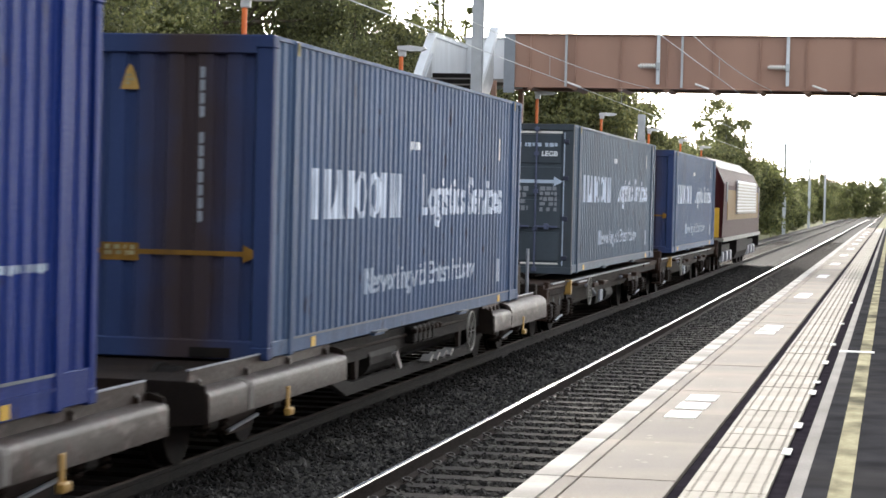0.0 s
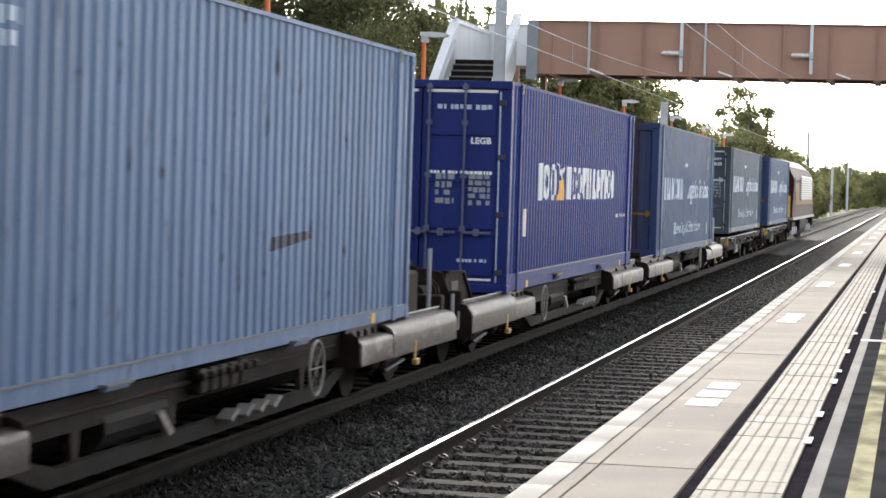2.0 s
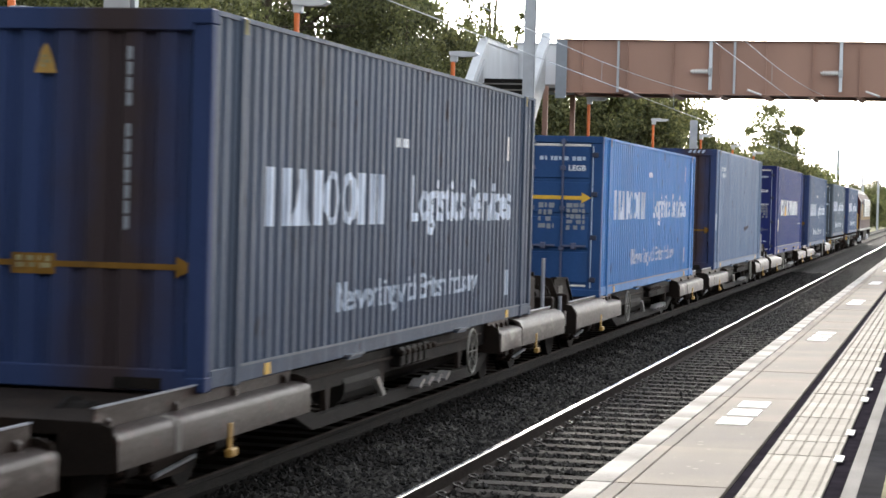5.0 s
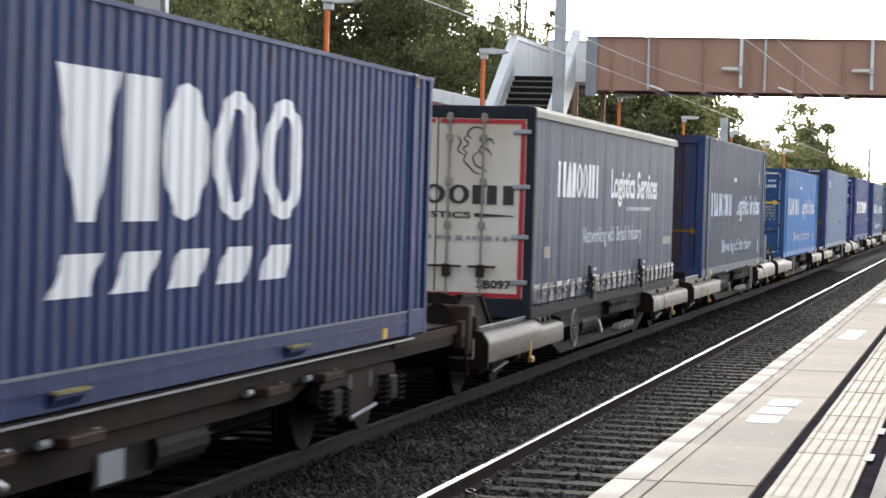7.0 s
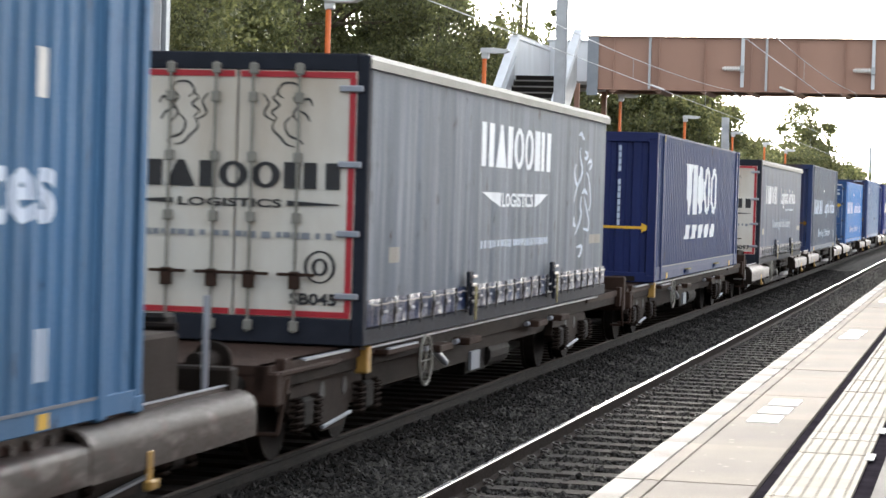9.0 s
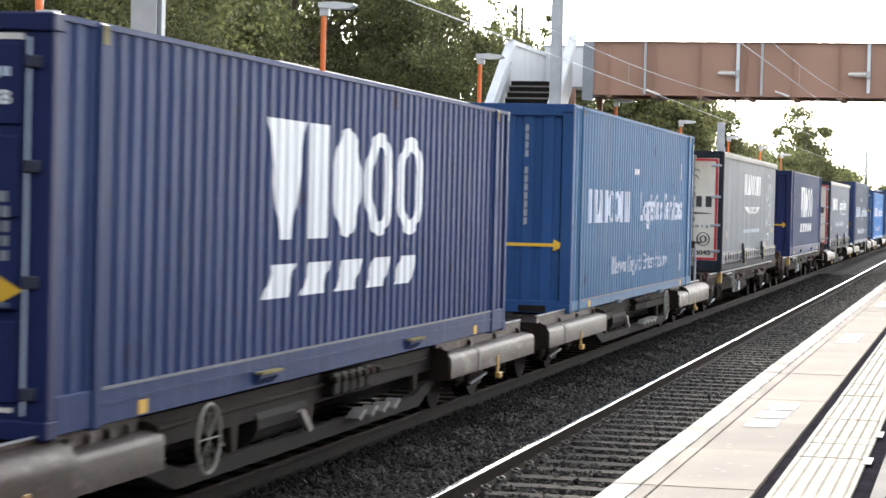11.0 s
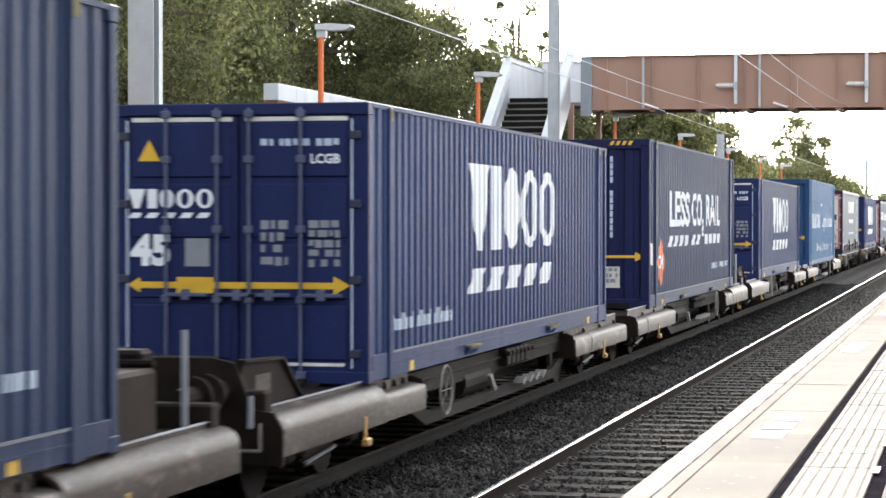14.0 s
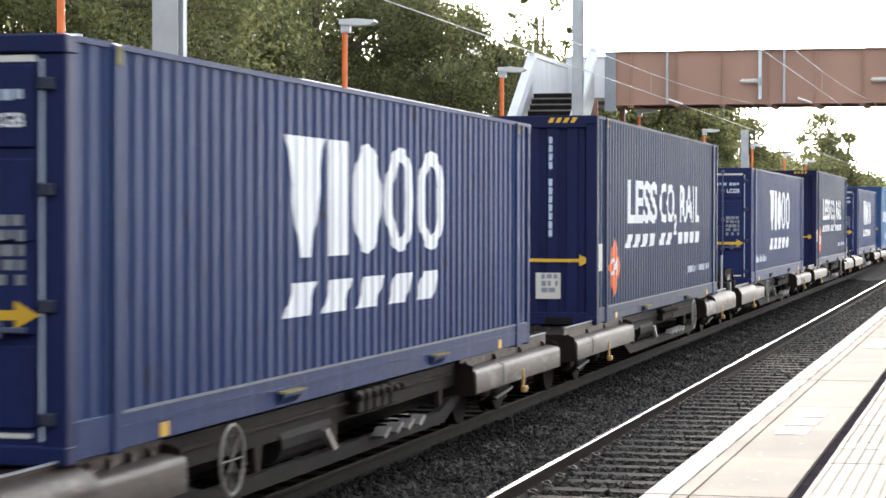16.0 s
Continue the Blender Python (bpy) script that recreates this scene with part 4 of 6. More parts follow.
def side_sheet(sign, H, low=0.14):
    bm = bmesh.new()
    prev = None
    n = int(round((L45 - 0.30) / PITCH))
    for i in range(n):
        for f, d in PTS:
            y = 0.15 + (i + f) * PITCH
            cur = [bm.verts.new((sign * (SIDE_X + d), y, z)) for z in (low, H - 0.03)]
            if prev:
                bm.faces.new((prev[0], cur[0], cur[1], prev[1]))
            prev = cur
    return bm


def onto_side(bm, lift=0.004):
    """Lays flat paint on the waves of the side sheet."""
    us = [v.co.x for v in bm.verts]
    lo, hi = min(us), max(us)
    i = math.floor((lo - 0.15) / PITCH)
    while 0.15 + i * PITCH < hi:
        for f, _ in PTS:
            u = 0.15 + (i + f) * PITCH
            if lo < u < hi:
                bmesh.ops.bisect_plane(bm, geom=bm.verts[:] + bm.edges[:] + bm.faces[:], plane_co=(u, 0, 0), plane_no=(1, 0, 0))
        i += 1
    for v in bm.verts:
        u, z = v.co.x, v.co.y
        v.co = (SIDE_X + wave(u) + lift, u, z)
    return bm


def onto_plane(bm, axis, at):
    """Lays flat paint on a plain panel: 'x' the side, 'y' the end that faces the rear of the train."""
    for v in bm.verts:
        v.co = (at, v.co.x, v.co.y) if axis == "x" else (v.co.x, at, v.co.y)
    return bm


CACHE = {}


def islands(bm):
    """The separate shapes of a mesh, each as a mesh of its own."""
    left, out = set(bm.faces), []
    while left:
        todo, found = [left.pop()], []
        while todo:
            f = todo.pop()
            found.append(f)
            for v in f.verts:
                for g in v.link_faces:
                    if g in left:
                        left.discard(g)
                        todo.append(g)
        one, made = bmesh.new(), {}
        for f in found:
            for v in f.verts:
                if v not in made:
                    made[v] = one.verts.new(v.co)
            one.faces.new([made[v] for v in f.verts])
        out.append((min(v.co.y + v.co.x for v in made), len(out), one))
    return [o[2] for o in sorted(out, key=lambda o: o[:2])]


def painted(key, name, make, mat, parent, label=""):
    """Paint whose meshes are shared by all things that carry the same: letters one by one, the rest whole."""
    if key not in CACHE:
        bm = make()
        shapes = islands(bm) if name in ("lettering", "emblem", "underline") else [bm]
        CACHE[key] = []
        for one in shapes:
            me = bpy.data.meshes.new("letter" if name == "lettering" else name)
            one.normal_update()
            one.to_mesh(me)
            one.free()
            me.materials.append(M[mat])
            CACHE[key].append(me)
    for me in CACHE[key]:
        ob = attach("letter" if name == "lettering" else name, me, None, parent, label)
        if name in ("small_print", "number_bar", "notice_print"):
            tagged(ob, kind="stuff")
    return ob


def side_words(design, c, shift=0.0):
    """Paint on the side that faces the platform."""
    new_bm = bmesh.new
    if design == "grocer":
        painted("gro1%.2f" % shift, "lettering", lambda: onto_side(plain_word(new_bm(), "fbdrr", 4.33 + shift, 9.50 + shift, 1.17, 2.14)), "white", c, "large white trade mark in plain shapes")
        for k in range(5):
            painted("gro2%d%.2f" % (k, shift), "stripe_mark", lambda: onto_side(slants(new_bm(), 4.27 + shift, 9.42 + shift, 0.70, 0.97, 5, only=k)), "white", c)
    elif design == "slogan":
        painted("slo1", "lettering", lambda: onto_side(words("LESS", 2.77, 5.70, 1.39, 2.06, 0.028)), "white", c, "large white slogan")
        painted("slo2", "lettering", lambda: onto_side(words("CO", 6.06, 7.70, 1.39, 2.06, 0.028)), "white", c)
        painted("slo3", "lettering", lambda: onto_side(words("2", 7.62, 8.02, 1.19, 1.55, 0.028)), "white", c)
        painted("slo4", "lettering", lambda: onto_side(words("RAIL", 8.38, 11.05, 1.40, 2.05, 0.028)), "white", c)
        for k in range(4):
            painted("slo5%d" % k, "stripe_mark", lambda: onto_side(slants(new_bm(), 2.55, 5.62, 1.03, 1.23, 4, only=k)), "white", c)
        for k in range(2):
            painted("slo6%d" % k, "stripe_mark", lambda: onto_side(slants(new_bm(), 6.0, 7.55, 1.03, 1.23, 2, only=k)), "white", c)
        for k in range(4):
            painted("slo7%d" % k, "stripe_mark", lambda: onto_side(slants(new_bm(), 8.15, 11.1, 1.03, 1.23, 4, only=k)), "white", c)
        painted("slo8", "hazard_diamond", lambda: onto_side(quad(new_bm(), [(1.08, 0.77), (1.55, 0.30), (2.04, 0.77), (1.55, 1.23)]), 0.006), "diamond", c,
                "orange diamond sign")
        painted("slo9", "lettering", lambda: onto_side(words("24", 1.33, 1.78, 0.66, 0.90, 0.03), 0.012), "white", c)
        painted("slo10", "small_print", lambda: onto_side(small_print(new_bm(), 9.5, 12.4, 0.46, 0.62, 1, 5)), "faded", c)
        painted("slo11", "notice", lambda: onto_side(rect(new_bm(), 0.2, 0.48, 0.74, 1.12), 0.006), "mark", c, "white notice plate")
    elif design == "haulier":
        painted("hau1", "lettering", lambda: onto_side(plain_word(new_bm(), "wtbrrbw", 1.57, 5.58, 1.25, 1.74)), "worn_white", c, "white trade mark in plain shapes")
        painted("hau2", "lettering", lambda: onto_side(words("Logistics Services", 6.72, 12.16, 1.12, 1.76, 0.025)), "worn_white", c)
        painted("hau3", "lettering", lambda: onto_side(words("Networking with British Industry", 3.85, 10.15, 0.36, 0.72, 0.012)), "faded", c)
        painted("hau4", "emblem", lambda: onto_side(small_print(new_bm(), 5.95, 6.6, 1.98, 2.12, 1, 8)), "white", c)
        painted("hau5", "notice", lambda: onto_side(rect(new_bm(), 11.85, 12.05, 2.02, 2.32)), "mark", c)
        painted("hau6", "notice", lambda: onto_side(rect(new_bm(), 11.9, 12.1, 0.32, 0.64)), "faded", c)
    elif design == "ferry":
        painted("fer1", "lettering", lambda: onto_side(plain_word(new_bm(), "prr", 2.52, 4.2, 1.27, 1.82)), "white", c, "white trade mark in plain shapes")
        painted("fer2", "emblem", lambda: onto_side(quad(new_bm(), [(4.3, 1.27), (5.05, 1.27), (4.85, 1.62), (4.5, 1.56)]), 0.006), "amber", c, "amber and white emblem")
        painted("fer3", "emblem", lambda: onto_side(quad(new_bm(), [(4.28, 1.86), (4.7, 1.60), (5.1, 1.84), (4.7, 1.72)]), 0.006), "white", c)
        painted("fer4", "lettering", lambda: onto_side(plain_word(new_bm(), "pbrrfwtdfbrd", 5.2, 10.97, 1.28, 1.80)), "white", c)
        painted("fer5", "notice", lambda: onto_side(rect(new_bm(), 1.22, 1.48, 0.76, 1.15)), "mark", c)
        painted("fer6", "small_print", lambda: onto_side(small_print(new_bm(), 11.2, 12.8, 0.92, 1.0, 1, 4)), "faded", c)
    elif design == "plain":
        painted("pla1", "lettering", lambda: onto_side(small_print(new_bm(), 1.5, 2.6, 2.2, 2.5, 2, 6)), "faded", c)
        painted("pla2", "notice", lambda: onto_side(rect(new_bm(), 0.2, 0.5, 0.95, 1.35)), "faded", c)
        painted("pla3", "scuff", lambda: onto_side(quad(new_bm(), [(8.2, 0.85), (9.6, 0.95), (9.5, 1.02), (8.3, 0.98)])), "hinge", c, "dark scuff marks")


def end_front(c, H, mat, notice):
    """The closed end: folded sheet, header, sill, and its markings."""
    bm = bmesh.new()
    prev = None
    n = 8
    w = 2.2 / n
    for i in range(n):
        for f, d in ((0, 0.0), (0.5, 0.0), (0.6, 0.035), (0.9, 0.035)):
            x = -1.1 + (i + f) * w
            cur = [bm.verts.new((x, 0.03 + d, z)) for z in (0.16, H - 0.16)]
            if prev:
                bm.faces.new((prev[0], cur[0], cur[1], prev[1]))
            prev = cur
    part("end_wall", bm, mat, c, "folded steel end wall")
    part("header", B(-1.1, 1.1, 0.0, 0.08, H - 0.17, H, 0.01), mat, c)
    part("sill", B(-1.1, 1.1, 0.0, 0.1, 0.0, 0.17, 0.01), mat, c)
    # dark boxes stand in for the shaded openings in the sill
    for x in (-0.9, 0.52):
        part("sill_foot", B(x, x + 0.40, -0.004, 0.06, 0.005, 0.11, 0.01), M["underframe"], c)
    y = 0.026
    stripes = "yellow" if notice else "faded" if mat is M["streaked_shaded_end"] else ""
    for k in range(4 if stripes else 0):
        x = 0.56 + 0.105 * k
        painted("haz%d%.1f%s" % (k, H, stripes), "hazard_stripe", lambda: onto_plane(quad(bmesh.new(), [(x, H - 0.10), (x + 0.06, H - 0.10), (x + 0.10, H - 0.03), (x + 0.04, H - 0.03)]),
                "y", -0.004), stripes, c)

    T = H + (0.06 if H < 2.7 else 0.0)
    fresh = notice or mat is M["navy_door_shaded"]

    def warning():
        pts = [(-0.175, T - 0.50), (0.005, T - 0.50), (-0.015, T - 0.43), (-0.055, T - 0.31), (-0.085, T - 0.27), (-0.115, T - 0.31), (-0.155, T - 0.43)]
        return onto_plane(quad(bmesh.new(), pts), "y", y)
    painted("warn%.1f%d" % (H, fresh), "warning_sign", warning, "yellow" if fresh else "shackle", c, "yellow warning triangle")
    painted("warn_core%.1f" % H, "warning_sign", lambda: onto_plane(small_print(bmesh.new(), -0.125, -0.045, T - 0.47, T - 0.36, 3, 7), "y", y - 0.002), "moss", c)

    def column():
        bm = bmesh.new()
        z = T - 0.29
        for k in range(12):
            if k != 4:
                rect(bm, 0.570, 0.618, z - 0.094, z)
                rect(bm, 0.570, 0.600, z - 0.104, z - 0.098)
            z -= 0.117
        return onto_plane(bm, "y", y)
    painted("num%.1f%d" % (H, fresh), "number_bar", column, "faded" if fresh else "grey", c, "column of pale characters as bars")

    low, mid = (0.87, -0.02) if notice else (0.92, -0.15)
    dull = mat in (M["stained_shaded_end"], M["streaked_shaded_end"])

    def arrow():
        bm = rect(bmesh.new(), -1.05, 1.0, low, low + 0.045)
        rect(bm, mid - 0.18, mid + 0.18, low - 0.06, low + 0.10)
        quad(bm, [(1.0, low - 0.06), (1.17, low + 0.022), (1.0, low + 0.105)])
        return onto_plane(bm, "y", y - 0.001)
    painted("arrow%d%d" % (dull, notice), "arrow_mark", arrow, "dull_yellow" if dull else "yellow", c, "yellow arrow band")
    painted("arrow_print%d" % notice, "notice_print", lambda: onto_plane(small_print(bmesh.new(), mid - 0.14, mid + 0.14, low - 0.03, low + 0.08, 2, 5), "y", y - 0.003), "moss", c)
    if notice:
        painted("plac", "notice", lambda: onto_plane(rect(bmesh.new(), 0.39, 0.74, 0.36, 0.72), "y", y), "trailerwhite", c, "faded white notice sheet")
        painted("plac2", "notice_print", lambda: onto_plane(small_print(bmesh.new(), 0.47, 0.70, 0.42, 0.70, 3, 3), "y", y - 0.003), "grey", c)


def end_doors(c, H, mat, brand, code, arrow=True):
    """Two doors with pressed panels, locking bars, hinges and handles."""
    for s in (-1, 1):
        x0, x1 = (0.012, 1.10) if s > 0 else (-1.10, -0.012)
        d = part("door", B(x0, x1, 0.03, 0.07, 0.12, H - 0.12), mat, c, "blue pressed-steel door")
        hgt = H - 0.34
        for k in range(4):
            z0 = 0.17 + k * hgt / 4 + 0.05
            part("door_panel", B(x0 + 0.06, x1 - 0.06, 0.008, 0.032, z0, z0 + hgt / 4 - 0.06, 0.012), mat, d)
        for bx in ((0.11, 0.61) if s > 0 else (-0.20, -0.70)):
            bm = rod(bmesh.new(), (bx, -0.02, 0.05), (bx, -0.02, H - 0.04), 0.017, 8)
            for z in (0.08, H * 0.3, H * 0.55, H * 0.8, H - 0.10):
                box(bm, bx - 0.04, bx + 0.04, -0.045, 0.02, z - 0.035, z + 0.035, 0.006)
            part("locking_bar", bm, M["blue_bar"], d, "dusty locking bar")
            bm = box(bmesh.new(), bx + 0.0, bx + 0.40, -0.06, -0.035, 0.80, 0.835, 0.006)
            box(bm, bx + 0.16, bx + 0.24, -0.065, -0.01, 0.765, 0.87, 0.008)
            part("door_handle", bm, M["blue_bar"], d)
        hx = s * 1.125
        part("gasket", B(min(s * 1.085, s * 1.10), max(s * 1.085, s * 1.10), 0.0, 0.03, 0.15, H - 0.15), M["faded"], d, "pale rubber gasket")
        for z in (0.28, H * 0.37, H * 0.64, H - 0.30):
            part("hinge", B(hx - 0.05, hx + 0.05, -0.012, 0.04, z - 0.04, z + 0.04, 0.01), M["hinge"], d)
        painted("dtop%.1f%d" % (H, s), "reflective_strip", lambda: onto_plane(rect(bmesh.new(), x0 + 0.05, x1 - 0.05, H - 0.165, H - 0.125), "y", 0.025), "mark", d, "white strip")
        painted("dbot%.1f%d" % (H, s), "reflective_strip", lambda: onto_plane(rect(bmesh.new(), x0 + 0.08, x1 - 0.08, 0.165, 0.195), "y", 0.02), "mark", d)
    for z0, z1, a, b in ((H - 0.42, H - 0.33, 0.22, 1.0),):
        painted("num_d%.1f" % H, "number_bar", lambda: onto_plane(small_print(bmesh.new(), a, b, z0, z1, 1, 9), "y", 0.004), "faded", c)
    painted("code" + code, "lettering", lambda: onto_plane(words(code, 0.70, 0.98, H - 0.56, H - 0.47, 0.03), "y", 0.003), "white", c)
    painted("data%.1f" % H, "small_print", lambda: onto_plane(small_print(bmesh.new(), 0.68, 0.98, H * 0.37 + 0.10, H * 0.37 + 0.55, 5, 2), "y", 0.003), "grey", c)
    painted("data2%.1f" % H, "small_print", lambda: onto_plane(small_print(bmesh.new(), 0.22, 0.48, H * 0.37 + 0.10, H * 0.37 + 0.55, 4, 12), "y", 0.003), "grey", c)
    painted("plate", "data_plate", lambda: onto_plane(rect(bmesh.new(), -0.52, -0.28, 1.08, 1.34), "y", 0.004), "grey", c, "grey data plate")
    if brand != "ferry":
        def band():
            bm = rect(bmesh.new(), -0.96, 0.92, 0.925, 0.985)
            rect(bm, -0.60, -0.24, 0.88, 1.03)
            quad(bm, [(-1.08, 0.955), (-0.96, 0.88), (-0.96, 1.03)])
            quad(bm, [(0.92, 0.87), (1.08, 0.958), (0.92, 1.045)])
            return bmesh_shift(onto_plane(bm, "y", 0.001), -0.05 if brand == "grocer" else 0.64)
        painted("band_" + brand + mat.name, "arrow_mark", band, "faded" if mat is M["dark_door"] else "yellow", c, "arrow band")
    if brand == "none":
        painted("dn1", "lettering", lambda: onto_plane(words("45", -1.06, -0.70, 1.08, 1.36, 0.05), "y", -0.001), "grey", c)
        painted("dn2", "warning_sign", lambda: onto_plane(quad(bmesh.new(), [(-0.98, 1.86), (-0.76, 1.86), (-0.87, 2.06)]), "y", -0.001), "faded", c)
    if brand == "grocer":
        painted("dg1", "emblem", lambda: onto_plane(plain_word(bmesh.new(), "fbdrr", -1.08, -0.24, 1.62, 1.80), "y", -0.001), "white", c)
        painted("dg2", "stripe_mark", lambda: onto_plane(slants(bmesh.new(), -1.08, -0.24, 1.53, 1.58, 5), "y", -0.001), "white", c)
        painted("dg3", "lettering", lambda: onto_plane(words("45", -1.06, -0.66, 1.08, 1.38, 0.05), "y", -0.001), "white", c)
        painted("dg4", "warning_sign", lambda: onto_plane(quad(bmesh.new(), [(-0.98, 2.06), (-0.76, 2.06), (-0.87, 2.26)]), "y", -0.001), "yellow", c)
    elif brand == "ferry":
        painted("df1", "emblem", lambda: onto_plane(oval(bmesh.new(), -0.90, -0.68, 1.77, 1.95, 0.5), "y", -0.001), "white", c)
        painted("df2", "emblem", lambda: onto_plane(quad(bmesh.new(), [(-0.55, 1.72), (-0.24, 1.72), (-0.30, 1.84), (-0.44, 1.82)]), "y", -0.001), "amber", c)
        painted("df3", "emblem", lambda: onto_plane(quad(bmesh.new(), [(-0.56, 1.95), (-0.40, 1.84), (-0.22, 1.93), (-0.36, 1.88)]), "y", -0.001), "white", c)
        painted("df4", "small_print", lambda: onto_plane(small_print(bmesh.new(), -1.05, -0.22, 1.60, 1.67, 1, 4), "y", -0.001), "white", c)
        painted("df5", "small_print", lambda: onto_plane(small_print(bmesh.new(), 0.10, 1.0, 1.60, 1.66, 1, 14), "y", -0.001), "white", c)
        painted("df6", "lettering", lambda: onto_plane(words("45", -1.06, -0.70, 1.10, 1.36, 0.05), "y", -0.001), "white", c)
        painted("df7", "notice", lambda: onto_plane(rect(bmesh.new(), -0.56, -0.22, 0.83, 0.96), "y", -0.001), "yellow", c)
        painted("df8", "small_print", lambda: onto_plane(small_print(bmesh.new(), 0.55, 1.0, 0.40, 0.46, 1, 24), "y", -0.001), "faded", c)


def bmesh_shift(bm, dz):
    for v in bm.verts:
        v.co.z += dz
    return bm


def make_container(label, H, mat, design, doors, code="LEGB", notice=False, end=None, shift=0.0):
    rail = {"grocer": 0.26, "slogan": 0.23, "ferry": 0.26}.get(design, 0.16)
    c = thing("shipping_container", label, "container", "containers on the train")
    m = M[mat]
    # most ends take a darker paint that stands in for their shade
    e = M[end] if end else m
    for s in (1, -1):
        part("side_panel", side_sheet(s, H, rail - 0.01), m, c, "corrugated steel side")
        part("top_rail", B(min(s * 1.19, s * HW), max(s * 1.19, s * HW), 0.15, L45 - 0.15, H - 0.04, H - 0.002), m, c)
        part("bottom_rail", B(min(s * 1.15, s * HW), max(s * 1.15, s * HW), 0.15, L45 - 0.15, 0.02, rail, 0.006), m, c)
        part("rail_lip", B(min(s * HW, s * (HW + 0.012)), max(s * HW, s * (HW + 0.012)), 0.85, L45 - 0.85, rail - 0.012, rail + 0.008), M["ledge"], c)
        if rail > 0.2:
            part("rail_fold", B(min(s * HW, s * (HW + 0.014)), max(s * HW, s * (HW + 0.014)), 0.85, L45 - 0.85, rail - 0.11, rail - 0.09), m, c)
        for y in (0.02, L45 - 0.14):
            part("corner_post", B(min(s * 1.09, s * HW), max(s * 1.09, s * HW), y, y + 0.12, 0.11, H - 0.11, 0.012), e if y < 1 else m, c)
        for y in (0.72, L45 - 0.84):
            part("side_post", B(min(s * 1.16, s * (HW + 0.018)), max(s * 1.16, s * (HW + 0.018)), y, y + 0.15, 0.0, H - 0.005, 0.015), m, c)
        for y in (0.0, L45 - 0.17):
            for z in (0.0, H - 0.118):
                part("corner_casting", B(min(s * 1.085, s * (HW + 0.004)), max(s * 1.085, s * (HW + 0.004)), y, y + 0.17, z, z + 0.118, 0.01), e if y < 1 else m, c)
    for y in (0.735, L45 - 0.82):
        part("post_mark", B(HW + 0.016, HW + 0.023, y + 0.02, y + 0.11, H - 0.14, H - 0.02), M["moss"], c, "worn yellow mark")
    for y in (1.55, 11.95):
        part("rail_mark", B(HW - 0.001, HW + 0.006, y, y + 0.16, 0.035, 0.13), M["yellow"], c)
    for y in (4.3, 9.1):
        part("lifting_shoe", prism(bmesh.new(), [(HW - 0.02, 0.02), (HW + 0.05, rail - 0.16), (HW + 0.05, rail - 0.13), (HW - 0.02, rail - 0.13)], "y", y - 0.24, y + 0.24), m, c)
        part("shoe_plate", B(HW + 0.01, HW + 0.08, y - 0.26, y + 0.26, rail - 0.128, rail - 0.11), M["moss" if rail > 0.2 else "ledge"], c)
    part("roof", B(-1.2, 1.2, 0.1, L45 - 0.1, H - 0.06, H - 0.02), m, c)
    part("floor", B(-1.14, 1.14, 0.1, L45 - 0.1, 0.06, 0.14), M["underframe"], c)
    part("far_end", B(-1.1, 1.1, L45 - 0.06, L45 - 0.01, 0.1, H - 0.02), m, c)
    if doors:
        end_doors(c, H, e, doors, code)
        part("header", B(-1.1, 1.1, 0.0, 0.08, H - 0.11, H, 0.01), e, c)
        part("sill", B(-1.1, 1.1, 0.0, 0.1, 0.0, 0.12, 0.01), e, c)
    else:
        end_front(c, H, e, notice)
    side_words(design, c, shift)
    return c


CURTAIN_ROWS = ((0.16, 1.0), (0.42, 1.1), (1.0, 0.9), (1.9, 0.75), (2.54, 0.2))


def curtain_out(y, z):
    """How far the slack curtain stands out from the side."""
    sag = 0.004 * math.sin(y * 12.08) + 0.007 * math.sin(y * 5.3 + 1) + 0.002 * math.sin(y * 21.0)
    for (a, ka), (b, kb) in zip(CURTAIN_ROWS, CURTAIN_ROWS[1:]):
        if z <= b:
            return HW - 0.03 + sag * (ka + (kb - ka) * max(0.0, z - a) / (b - a))
    return HW - 0.03 + sag * CURTAIN_ROWS[-1][1]


def onto_curtain(bm, lift=0.005):
    """Lays flat paint on the billows of the curtain."""
    us = [v.co.x for v in bm.verts]
    cuts = [((k * 0.09, 0, 0), (1, 0, 0)) for k in range(int(min(us) / 0.09) + 1, int(max(us) / 0.09) + 1)]
    for co, no in cuts + [((0, z, 0), (0, 1, 0)) for z, _ in CURTAIN_ROWS[1:4]]:
        bmesh.ops.bisect_plane(bm, geom=bm.verts[:] + bm.edges[:] + bm.faces[:], plane_co=co, plane_no=no)
    for v in bm.verts:
        u, z = v.co.x, v.co.y
        v.co = (curtain_out(u, z) + lift, u, z)
    return bm


